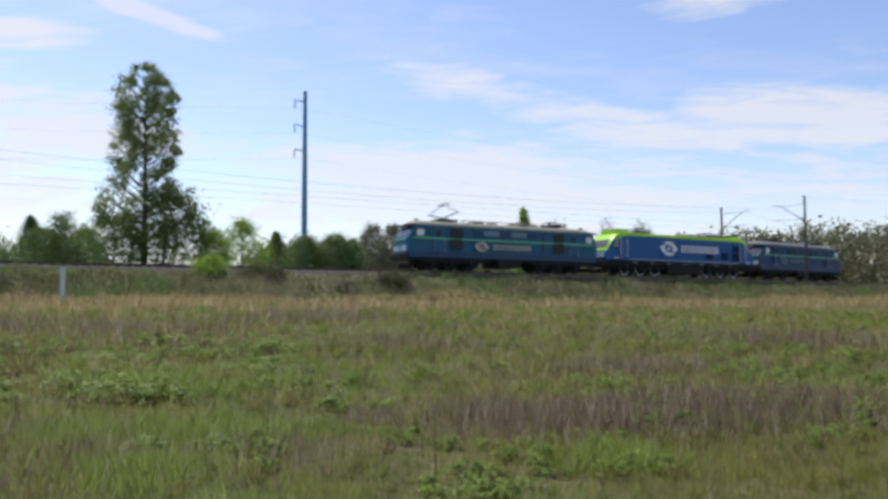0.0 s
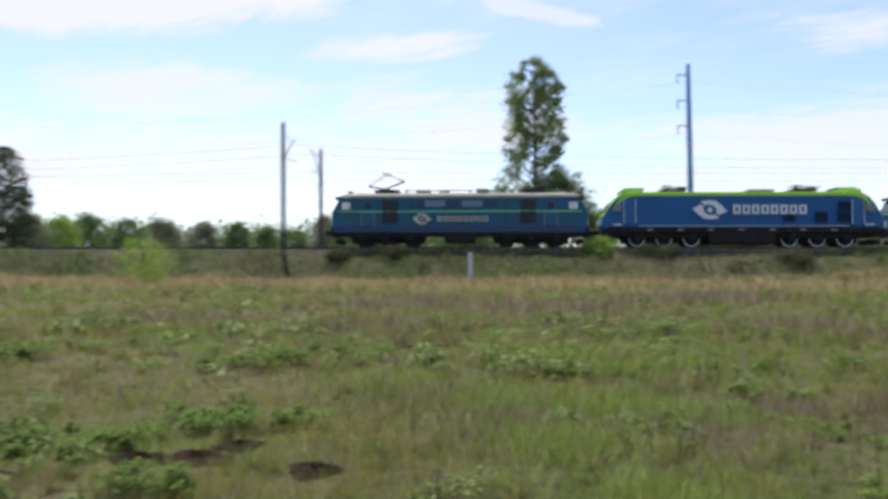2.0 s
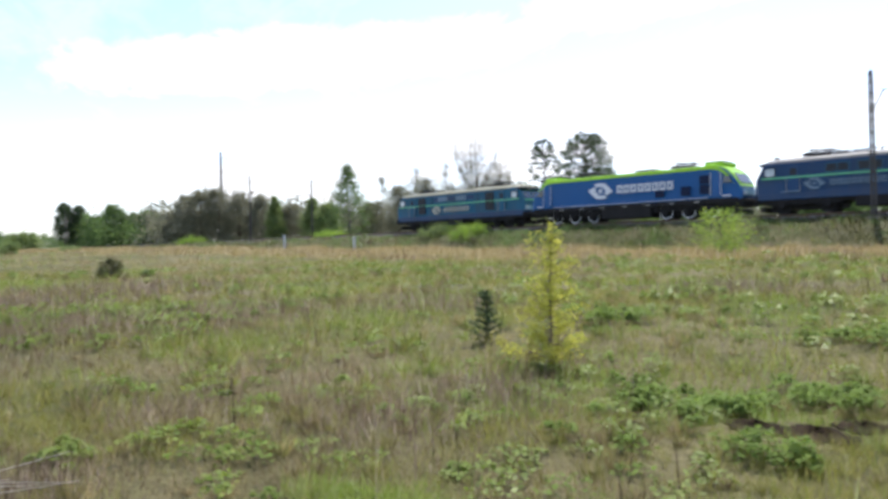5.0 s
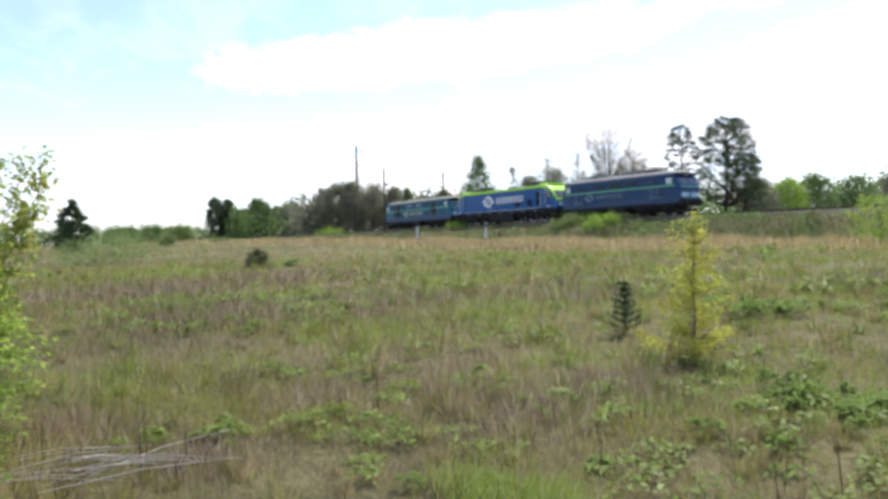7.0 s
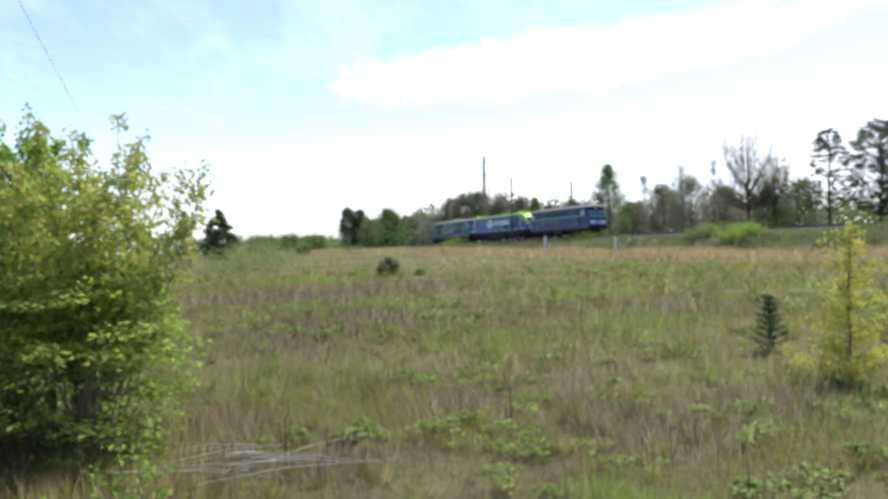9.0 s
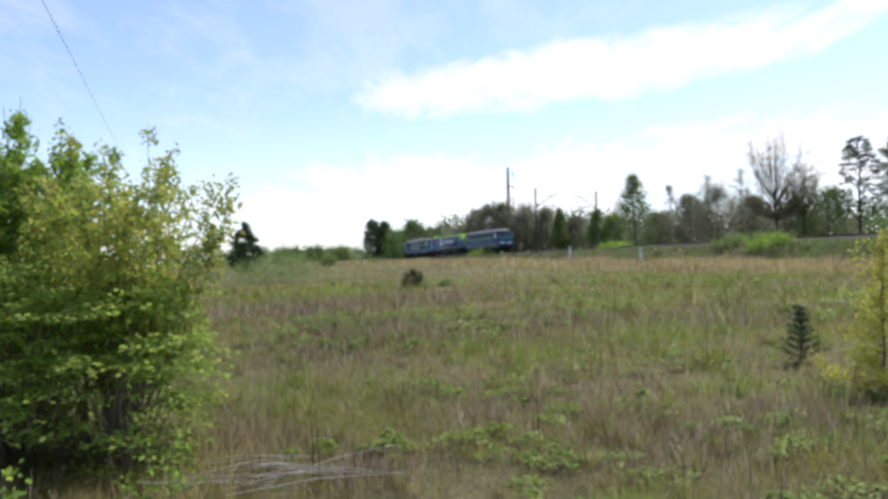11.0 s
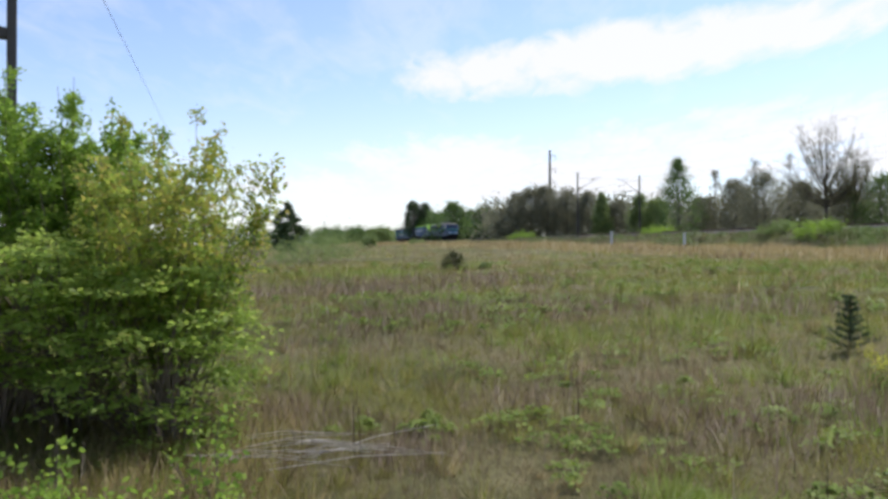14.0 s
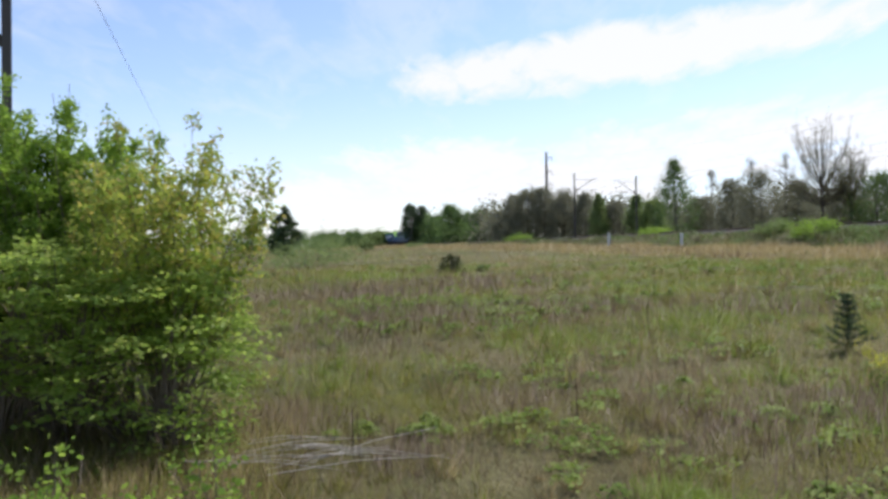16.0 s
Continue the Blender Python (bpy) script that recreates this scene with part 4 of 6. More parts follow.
def tree(az, dist, h, radius, base, n_clump, n_leaf, leaf, leaf_mat, trunk_mat, label, seed, lean=0.0, profile=None, trunk_r=None, spread=0.42, name="tree", category="tree", aspect=0.6, squash=1.0, bias=0.85):
    """A tapered trunk with limbs, and a crown of many small leaves gathered in clumps round the limb ends."""
    rng = np.random.default_rng(seed)
    root = new(name)
    x, y, z = on_ground(az, dist, -0.1)
    root.matrix_basis = pose(x, y, z, 0, 0, rng.uniform(0, 360))
    profile = profile or ((0, 0.55), (0.25, 1.0), (0.6, 0.75), (1.0, 0.12))
    pf, pr = [a for a, b in profile], [b for a, b in profile]
    tr = trunk_r or h * 0.016
    n = 9
    zz = np.linspace(0, h * 0.97, n)
    px = np.cumsum(rng.normal(0, h * 0.006, n)) + lean * zz
    py = np.cumsum(rng.normal(0, h * 0.006, n))
    px -= px[0]
    py -= py[0]
    trunk = np.stack([px, py, zz], 1)
    tubes = [tube(trunk, np.linspace(tr, tr * 0.12, n), 8)]
    cs, sp = [], []
    for k in range(n_clump):
        f = rng.uniform(0, 1) ** bias
        zt = h * (base + (1 - base) * f)
        rr = radius * np.interp(f, pf, pr) * rng.uniform(0.35, 1.0) ** 0.6
        a = rng.uniform(0, 2 * np.pi)
        c = np.array([np.interp(zt, zz, px) + np.cos(a) * rr, np.interp(zt, zz, py) + np.sin(a) * rr, zt + rng.normal(0, h * 0.01)])
        z0 = max(h * base * 0.7, zt - rr * rng.uniform(0.5, 1.1))
        s = np.array([np.interp(z0, zz, px), np.interp(z0, zz, py), z0])
        mid = (s + c) / 2 + np.array([0, 0, -0.06 * rr])
        if k % 2 == 0 or n_clump < 60:
            tubes.append(tube([s, mid, c], [tr * 0.28, tr * 0.17, tr * 0.05], 4))
        cs.append(c)
        sp.append(radius * spread * rng.uniform(0.5, 1.0) * (0.35 + 0.65 * np.interp(f, pf, pr)))
    part("trunk", tubes_mesh("trunk", tubes, trunk_mat), None, root)
    part("crown", mesh_quads("crown", leaf_quads(rng, np.array(cs), np.array(sp) * 0.55, int(n_leaf * 1.4), leaf * 0.8, 0.0, aspect, squash), leaf_mat), None, root)
    tagged(root, label, category)
    return root


def bare_tree(az, dist, h, radius, label, seed, limbs=60):
    """A leafless tree: limbs that rise from the trunk to fill a rounded crown, each with fine twigs."""
    rng = np.random.default_rng(seed)
    root = new("tree")
    x, y, z = on_ground(az, dist, -0.1)
    root.matrix_basis = pose(x, y, z)
    trunk = np.array([[0, 0, 0], [0.05, 0.03, h * 0.2], [0, 0.1, h * 0.42], [0.1, 0, h * 0.7], [0.05, 0.05, h * 0.97]])
    tr = h * 0.017
    tubes = [tube(trunk, [tr, tr * 0.85, tr * 0.6, tr * 0.3, tr * 0.06], 8)]
    starts, ends_ = [], []
    for k in range(limbs):
        d = rng.normal(0, 1, 3)
        d /= np.linalg.norm(d)
        e = np.array([d[0] * radius, d[1] * radius, h * 0.64 + d[2] * h * 0.35]) * np.array([1, 1, 1]) * 1.0
        f = rng.uniform(0.75, 1.0)
        e[:2] *= f
        z0 = h * np.clip(0.2 + 0.35 * (e[2] / h - 0.25), 0.2, 0.5)
        s = np.array([0, 0.05, z0])
        m1 = s + (e - s) * np.array([0.45, 0.45, 0.3])
        m2 = s + (e - s) * np.array([0.8, 0.8, 0.65])
        tubes.append(tube([s, m1, m2, e], [tr * 0.34, tr * 0.22, tr * 0.12, tr * 0.04], 4))
        for g in rng.uniform(0, 1, 9):
            b = m1 + (m2 - m1) * g * 2 if g < 0.5 else m2 + (e - m2) * (g * 2 - 1)
            t = b + rng.normal(0, radius * 0.16, 3) + (e - s) * 0.12 + np.array([0, 0, radius * 0.12])
            tubes.append(tube([b, (b + t) / 2 + rng.normal(0, 0.05, 3), t], [tr * 0.09, tr * 0.06, tr * 0.03], 3))
            starts += [b, (b + t) / 2, t]
    part("trunk", tubes_mesh("trunk", tubes, M_BARK), None, root)
    k = np.repeat(np.array(starts), 3, axis=0)
    d = rng.normal(0, 1, k.shape) + np.array([0, 0, 0.5])
    d /= np.linalg.norm(d, axis=1)[:, None]
    e = np.cross(d, rng.normal(0, 1, k.shape))
    e /= np.linalg.norm(e, axis=1)[:, None]
    ln = h * 0.055 * rng.uniform(0.5, 1.2, (len(k), 1))
    w = 0.016
    q = np.stack([k - e * w, k + e * w, k + d * ln + e * w * 0.3, k + d * ln - e * w * 0.3], 1)
    part("twig_spray", mesh_quads("twig_spray", q, M_BUD), None, root)
    tagged(root, label, "tree")


POPLAR = ((0, 0.5), (0.12, 0.95), (0.26, 1.12), (0.38, 0.66), (0.55, 0.74), (0.75, 0.7), (0.92, 0.56), (1.0, 0.3))
CONE = ((0, 1.0), (0.3, 0.8), (0.7, 0.4), (1.0, 0.05))
ROUND = ((0, 0.75), (0.3, 1.0), (0.7, 0.85), (1.0, 0.3))
PINE = ((0, 0.7), (0.18, 1.0), (0.4, 0.9), (0.62, 0.85), (0.85, 0.66), (1.0, 0.3))
TALL = ((0, 0.7), (0.3, 1.0), (0.6, 0.7), (1.0, 0.1))

# the tall poplar and the shrubs about it
tree(21.3, 74, 18.7, 4.2, 0.16, 230, 62, 0.3, M_LEAF_POPLAR, M_BARK, "tall poplar in fresh leaf beside the railway", 11, profile=POPLAR, spread=0.2)
tree(20.0, 73, 7.2, 4.0, 0.05, 90, 60, 0.3, M_LEAF_GREEN, M_BARK, "dense green shrub under the poplar", 12, profile=ROUND, name="shrub", category="shrub")
tree(23.2, 74, 5.5, 3.2, 0.05, 70, 55, 0.3, M_LEAF_GREEN, M_BARK, "dense green shrub under the poplar", 13, profile=ROUND, name="shrub", category="shrub")
tree(18.6, 75, 5.7, 3.0, 0.08, 60, 55, 0.3, M_LEAF_GREEN, M_BARK, "dense green shrub under the poplar", 14, profile=ROUND, name="shrub", category="shrub")
TREES = [
    # az, distance, top elevation, half width in degrees, base, profile, leaf kind
    (28.3, 110, 5.2, 0.9, 0.1, TALL, "green"), (26.4, 92, 5.4, 1.5, 0.05, ROUND, "green"), (27.5, 95, 4.4, 1.4, 0.05, ROUND, "green"), (25.0, 90, 4.4, 1.2, 0.05, ROUND, "poplar"),
    (14.7, 76, 5.4, 2.0, 0.02, TALL, "light"), (16.6, 74, 4.6, 1.3, 0.02, ROUND, "light"), (12.3, 82, 4.5, 1.0, 0.05, TALL, "green"), (10.2, 72, 4.2, 1.5, 0.02, ROUND, "green"),
    (8.0, 71, 4.3, 1.5, 0.02, ROUND, "green"), (6.9, 73, 4.0, 1.0, 0.02, ROUND, "green"), (-5.9, 120, 6.3, 1.0, 0.1, TALL, "light"),
    (5.4, 88, 5.2, 1.1, 0.1, ROUND, "thicket"), (3.9, 86, 5.1, 1.0, 0.1, ROUND, "thicket"), (2.4, 88, 5.0, 1.0, 0.1, ROUND, "thicket"), (0.4, 92, 4.7, 1.3, 0.1, ROUND, "thicket"),
    (34.8, 88, 5.5, 1.6, 0.08, ROUND, "green"), (33.0, 90, 4.7, 1.3, 0.08, ROUND, "thicket"), (36.9, 92, 4.5, 1.2, 0.08, ROUND, "thicket"), (31.0, 110, 3.9, 1.6, 0.05, ROUND, "green"),
    (43.2, 150, 4.0, 1.0, 0.05, ROUND, "green"), (45.6, 160, 3.9, 1.2, 0.05, ROUND, "thicket"), (41.0, 160, 3.6, 1.2, 0.05, ROUND, "green"), (39.2, 150, 3.6, 1.2, 0.05, ROUND, "green"),
    (48.2, 150, 4.1, 1.3, 0.05, ROUND, "thicket"), (50.6, 140, 4.1, 1.3, 0.05, ROUND, "green"), (52.9, 125, 4.4, 1.3, 0.05, ROUND, "green"), (54.6, 120, 4.2, 1.2, 0.05, ROUND, "light"),
    (56.4, 110, 4.3, 1.2, 0.05, ROUND, "thicket"), (63.4, 100, 5.2, 1.6, 0.03, ROUND, "green"), (65.2, 104, 4.4, 1.3, 0.03, ROUND, "thicket"),
    (68.9, 112, 7.0, 1.1, 0.12, TALL, "bud"), (70.9, 110, 6.7, 1.2, 0.1, TALL, "bud"), (70.3, 108, 5.6, 1.7, 0.03, ROUND, "thicket"), (72.3, 114, 5.2, 1.2, 0.05, ROUND, "thicket"), (68.0, 114, 4.8, 1.3, 0.05, ROUND, "thicket"),
    (73.6, 120, 6.2, 0.8, 0.1, TALL, "bud"), (74.4, 118, 4.0, 1.2, 0.05, ROUND, "thicket"), (76.0, 112, 6.9, 1.5, 0.02, TALL, "green"), (77.6, 122, 4.1, 0.9, 0.02, ROUND, "poplar"), (78.6, 124, 4.4, 0.9, 0.02, TALL, "poplar"),
    (80.3, 132, 4.0, 1.1, 0.02, ROUND, "thicket"), (81.4, 130, 4.7, 0.7, 0.02, TALL, "poplar"), (82.3, 136, 4.6, 1.1, 0.02, ROUND, "thicket"), (83.9, 138, 5.0, 1.1, 0.02, ROUND, "thicket"), (85.3, 140, 5.2, 1.1, 0.02, ROUND, "thicket"),
    (86.6, 142, 5.1, 1.1, 0.02, ROUND, "thicket"), (87.6, 145, 4.7, 0.9, 0.02, ROUND, "thicket"), (88.5, 150, 3.5, 0.6, 0.02, ROUND, "thicket"),
    (90.1, 185, 3.7, 0.9, 0.02, ROUND, "green"), (91.0, 195, 3.4, 0.8, 0.02, ROUND, "green"), (92.2, 190, 4.0, 1.0, 0.02, ROUND, "green"), (93.4, 200, 3.2, 0.9, 0.02, ROUND, "green"),
    (94.3, 205, 4.0, 0.55, 0.1, ROUND, "pine"), (95.2, 205, 4.1, 0.65, 0.1, ROUND, "pine"),
    (97.8, 240, 2.0, 1.0, 0.02, ROUND, "poplar"), (99.5, 300, 2.0, 1.2, 0.02, ROUND, "green"), (101.2, 330, 1.9, 1.3, 0.02, ROUND, "green"),
]
KINDS = {"green": (M_LEAF_GREEN, M_BARK, "green leafy tree behind the railway line", 0.3), "light": (M_LEAF_LIGHT, M_BARK, "light green tree in young leaf", 0.28),
         "poplar": (M_LEAF_POPLAR, M_BARK, "green leafy tree behind the railway line", 0.3), "thicket": (M_THICKET, M_BARK_DARK, "dark budding thicket beyond the rails", 0.3),
         "bud": (M_BUD, M_BARK, "thin birch with pale young buds", 0.2), "pine": (M_PINE, M_BARK_DARK, "dark pine on the skyline", 0.26)}
for i, (az, dist, el, hw, base, prof, kind) in enumerate(TREES):
    lm, tm, lab, leaf = KINDS[kind]
    zg = on_ground(az, dist)[2]
    h = 1.6 + dist * math.tan(radians(el)) - zg
    if h < 1.5:
        continue
    rad_ = dist * radians(hw)
    sparse = kind == "bud"
    big = leaf * max(0.8, dist / 100) * (1.5 if kind == "thicket" else 1.0)
    tree(az, dist, h, rad_, base, 46 if sparse else 110, 22 if sparse else 40, big, lm, tm, lab, 100 + i, profile=prof, spread=0.5 if sparse else 0.6, aspect=0.25 if kind == "thicket" else 0.6)
# two tall pines and the bare round tree
tree(61.6, 100, 12.4, 2.4, 0.26, 150, 40, 0.34, M_PINE, M_BARK_DARK, "dark pine with open layered crown", 41, profile=PINE, spread=0.2, squash=0.42, aspect=0.22)
tree(58.6, 96, 12.2, 4.1, 0.22, 330, 50, 0.34, M_PINE, M_BARK_DARK, "broad dark pine with dense crown", 42, profile=PINE, spread=0.2, squash=0.42, aspect=0.22)
tree(57.4, 98, 8.0, 2.6, 0.15, 190, 32, 0.36, M_PINE, M_BARK_DARK, "broad dark pine with dense crown", 43, profile=PINE, spread=0.22, squash=0.6, aspect=0.22)
tree(104.5, 72, 4.7, 1.5, 0.12, 110, 50, 0.28, M_PINE, M_BARK_DARK, "dark pine with dense crown across the field", 40, profile=((0, 0.85), (0.3, 1.0), (0.6, 0.75), (1.0, 0.15)), spread=0.3, squash=0.6)
bare_tree(66.6, 98, 12.3, 4.5, "round leafless tree with fine twigs", 44)
bare_tree(64.9, 100, 9.6, 2.0, "slim leafless tree beside the rails", 45, limbs=34)
bare_tree(-8.6, 120, 10.0, 2.0, "bare tree behind the railway", 46, limbs=34)
bare_tree(-12.2, 130, 11.5, 2.0, "bare tree behind the railway", 47, limbs=34)
bare_tree(-14.6, 130, 11.3, 2.0, "bare tree behind the railway", 48, limbs=34)
# far woods in one sheet of crowns
rng = np.random.default_rng(5)
cs, sp = [], []
for az in np.arange(-48, 14, 0.33):
    top = np.interp(az, (-48, -30, -26, -21, -16.7, -12, 14), (4.2, 4.1, 4.4, 4.0, 3.6, 3.5, 3.3))
    for r0 in (150, 175, 200):
        x, y, z = on_ground(az + rng.normal(0, 0.2), r0 + rng.normal(0, 6))
        hh = 1.6 + r0 * math.tan(radians(top + rng.normal(0, 0.22))) - z
        for _ in range(12):
            cs.append((x + rng.normal(0, 1.2), y + rng.normal(0, 1.2), z + hh * rng.uniform(0.0, 0.93)))
            sp.append(1.1)
tagged(new("far_wood", mesh_quads("far_wood", leaf_quads(rng, np.array(cs), np.array(sp), 16, 0.78), M_BUD)), "brown green budding wood on the skyline", "wood", kind="stuff")
cs = []
for az in np.concatenate([np.arange(24, 62, 0.3), np.arange(88.2, 94.0, 0.2)]):
    for r0 in (190, 230):
        x, y, z = on_ground(az + rng.normal(0, 0.2), r0 + rng.normal(0, 6))
        hh = 1.6 + r0 * math.tan(radians((3.75 if az < 80 else 2.75) + 0.35 * math.sin(az * 1.7) + rng.normal(0, 0.15))) - z
        for _ in range(9):
            cs.append((x + rng.normal(0, 1.2), y + rng.normal(0, 1.2), z + hh * rng.uniform(0.1, 0.95)))
tagged(new("far_wood", mesh_quads("far_wood", leaf_quads(rng, np.array(cs), 1.2, 17, 0.75), M_LEAF_GREEN)), "dark green hedgerow far beyond the rails", "wood", kind="stuff")
cs = []
for az in np.arange(62, 90, 0.25):
    for r0 in (150, 175):
        x, y, z = on_ground(az + rng.normal(0, 0.2), r0 + rng.normal(0, 6))
        hh = 1.6 + r0 * math.tan(radians(3.9 + 0.4 * math.sin(az * 2.3) + rng.normal(0, 0.2))) - z
        for _ in range(9):
            cs.append((x + rng.normal(0, 1.2), y + rng.normal(0, 1.2), z + hh * rng.uniform(0.05, 0.95)))
tagged(new("far_wood", mesh_quads("far_wood", leaf_quads(rng, np.array(cs), 1.1, 20, 0.6), M_THICKET)), "dark budding wood beyond the rails", "wood", kind="stuff")

cs = []
for az in np.arange(93, 110, 0.2):
    x, y, z = on_ground(az, 360 + rng.normal(0, 8))
    hh = max(1.5, 1.6 + 360 * math.tan(radians(1.95 + 0.15 * math.sin(az * 1.3))) - z)
    for _ in range(9):
        cs.append((x + rng.normal(0, 1.5), y + rng.normal(0, 1.5), z + hh * rng.uniform(0.0, 0.95)))
tagged(new("far_wood", mesh_quads("far_wood", leaf_quads(rng, np.array(cs), 1.1, 24, 0.9), M_LEAF_GREEN)), "dark green hedgerow on the horizon", "wood", kind="stuff")

# shrubs on the bank and in the field
for az, dist, h, r, m, lab, sd in ((49.3, 45.0, 2.6, 1.6, M_LEAF_BUSH, "yellow green shrub at the bank foot", 61), (67.0, 71.0, 0.95, 2.0, M_LEAF_LIGHT, "low bright green scrub on the bank", 62),
                                   (69.5, 76.0, 0.9, 1.8, M_LEAF_POPLAR, "low bright green scrub on the bank", 63), (77.4, 96, 0.9, 2.2, M_LEAF_LIGHT, "low bright green scrub on the bank", 64),
                                   (87.2, 128, 0.9, 2.4, M_LEAF_LIGHT, "low bright green scrub on the bank", 65), (92.3, 36.0, 0.9, 0.5, M_SCRUB, "small dull green bush in the field", 66),
                                   (90.0, 36.0, 0.35, 0.22, M_LEAF_GREEN, "small dark green bush in the field", 67), (101.2, 60, 1.5, 3.0, M_LEAF_POPLAR, "light green scrub across the field", 68),
                                   (98.4, 110, 1.5, 1.2, M_LEAF_POPLAR, "light green scrub across the field", 69), (16.8, 54, 1.2, 1.2, M_LEAF_LIGHT, "light green shrub on the bank", 70),
                                   (13.0, 54, 0.6, 1.3, M_SCRUB, "light green shrub on the bank", 71), (4.0, 55, 0.5, 1.3, M_SCRUB, "light green shrub on the bank", 72),
                                   (36.0, 53, 0.4, 0.8, M_SCRUB, "yellowish broom on the bank", 73), (31.8, 53, 0.5, 1.1, M_SCRUB, "dark shrub on the bank", 74),
                                   (103.0, 48, 1.2, 2.6, M_LEAF_POPLAR, "light green scrub across the field", 75), (95.0, 130, 0.7, 1.6, M_LEAF_POPLAR, "light green scrub across the field", 76)):
    tree(az, dist, h, r, 0.02, 40, 26 if dist < 40 else 50, 0.09 + dist * 0.0014, m, M_BARK, lab, sd, profile=ROUND, name="shrub", category="shrub", trunk_r=0.04)


def shrub(az, dist, h, stems, leaf, n_leaf, mats, label, seed, fan=0.35, low=0.15, r_stem=0.014, spread=0.10, twigs=9, drop=0.45, power=0.6, reach=0.2):
    """A many-stemmed shrub: each stem carries twigs, each twig its leaves."""
    rng = np.random.default_rng(seed)
    root = new("shrub")
    x, y, z = on_ground(az, dist, -0.03)
    root.matrix_basis = pose(x, y, z, 0, 0, 0)
    tubes, cl = [], [[] for _ in mats]
    for k in range(stems):
        u = (k / max(1, stems - 1)) ** power
        hh = h * (1 - drop * u) * (rng.uniform(0.78, 1.0) if k else 0.97)
        a = rng.uniform(0, 2 * np.pi)
        out = fan * h * u
        p0 = np.array([np.cos(a), np.sin(a), 0]) * rng.uniform(0, 0.12 + 0.25 * fan)
        t = np.linspace(0, 1, 7)[:, None]
        pts = p0 + np.array([np.cos(a) * out, np.sin(a) * out, 0]) * t ** 1.3 + np.array([0, 0, hh]) * t + rng.normal(0, 0.02 * h, (7, 3)) * t
        tubes.append(tube(pts, np.linspace(r_stem, r_stem * 0.25, 7), 5))
        for j in range(twigs):
            f = rng.uniform(low, 1.0)
            s = np.array([np.interp(f, t[:, 0], pts[:, i]) for i in range(3)])
            b = rng.uniform(0, 2 * np.pi)
            ln = h * reach * (1.0 - f) + 0.05
            e = s + np.array([np.cos(b) * ln, np.sin(b) * ln, ln * rng.uniform(0.2, 0.9)])
            tubes.append(tube([s, (s + e) / 2, e], [r_stem * 0.35, r_stem * 0.25, r_stem * 0.1], 3))
            which = min(len(mats) - 1, int((f * 0.75 + rng.uniform(-0.2, 0.3)) * len(mats)))
            which = max(0, which)
            for g in np.linspace(0.25, 1.0, 3):
                cl[which].append(s + (e - s) * g)
    part("branchwork", tubes_mesh("branchwork", tubes, M_BARK_TWIG), None, root)
    for c, m in zip(cl, mats):
        if c:
            part("foliage", mesh_quads("foliage", leaf_quads(rng, np.array(c), spread * 0.5, n_leaf, leaf, 0.35), m), None, root)
    tagged(root, label, "shrub")
    return root


# young larch and little spruce in the open field
def young_larch(az, dist, h, seed):
    """A slim stem with rising boughs set in tiers, each bough beaded with soft needle tufts."""
    rng = np.random.default_rng(seed)
    root = new("larch")
    x, y, z = on_ground(az, dist, -0.03)
    root.matrix_basis = pose(x, y, z)
    zz = np.linspace(0, h, 9)
    stem = np.stack([np.cumsum(rng.normal(0, 0.012, 9)), np.cumsum(rng.normal(0, 0.012, 9)), zz], 1)
    stem[:, :2] -= stem[0, :2]
    tubes = [tube(stem, np.linspace(0.02, 0.004, 9), 7)]
    for k in range(4):
        a = rng.uniform(0, 2 * np.pi)
        b = np.array([math.cos(a), math.sin(a), 0])
        tubes.append(tube([b * 0.06, b * 0.13 + np.array([0, 0, 0.35]), b * rng.uniform(0.2, 0.35) + np.array([0, 0, rng.uniform(0.45, 0.7)])], [0.013, 0.009, 0.003], 5))
    tufts, size = [], []
    for k in range(52):
        z0 = 0.14 + (h - 0.24) * ((k + rng.uniform(0, 1)) / 52) ** 1.35
        ln = (0.64 * (1 - (z0 - 0.14) / (h - 0.1)) ** 0.95 + 0.05) * rng.uniform(0.35, 1.25)
        a = k * 2.4 + rng.normal(0, 0.5)
        s0 = np.array([np.interp(z0, zz, stem[:, 0]), np.interp(z0, zz, stem[:, 1]), z0])
        out = np.array([math.cos(a), math.sin(a), 0])
        rise = rng.uniform(0.25, 0.6)
        t = np.linspace(0, 1, 6)[:, None]
        pts = s0 + out * ln * t + np.array([0, 0, ln * rise]) * (0.35 * t + 0.65 * t ** 2.2) + rng.normal(0, 0.012, (6, 3)) * t
        tubes.append(tube(pts, np.linspace(0.006, 0.002, 6), 4))
        n = max(3, int(ln * 24))
        for f in np.linspace(0.22, 1.0, n):
            tufts.append([np.interp(f, t[:, 0], pts[:, i]) for i in range(3)] + rng.normal(0, 0.016, 3))
            size.append(0.018 + 0.016 * f)
    for f in np.linspace(0.45, 1.0, 22):
        tufts.append([np.interp(f * h, zz, stem[:, 0]), np.interp(f * h, zz, stem[:, 1]), f * h])
        size.append(0.028)
    part("trunk", tubes_mesh("trunk", tubes, M_BARK_TWIG), None, root)
    part("needles", mesh_quads("needles", leaf_quads(rng, np.array(tufts), np.array(size), 14, 0.042, 0.0, 0.42), M_LEAF_YELLOW), None, root)
    tagged(root, "young larch in yellow green needle standing in grass", "larch")


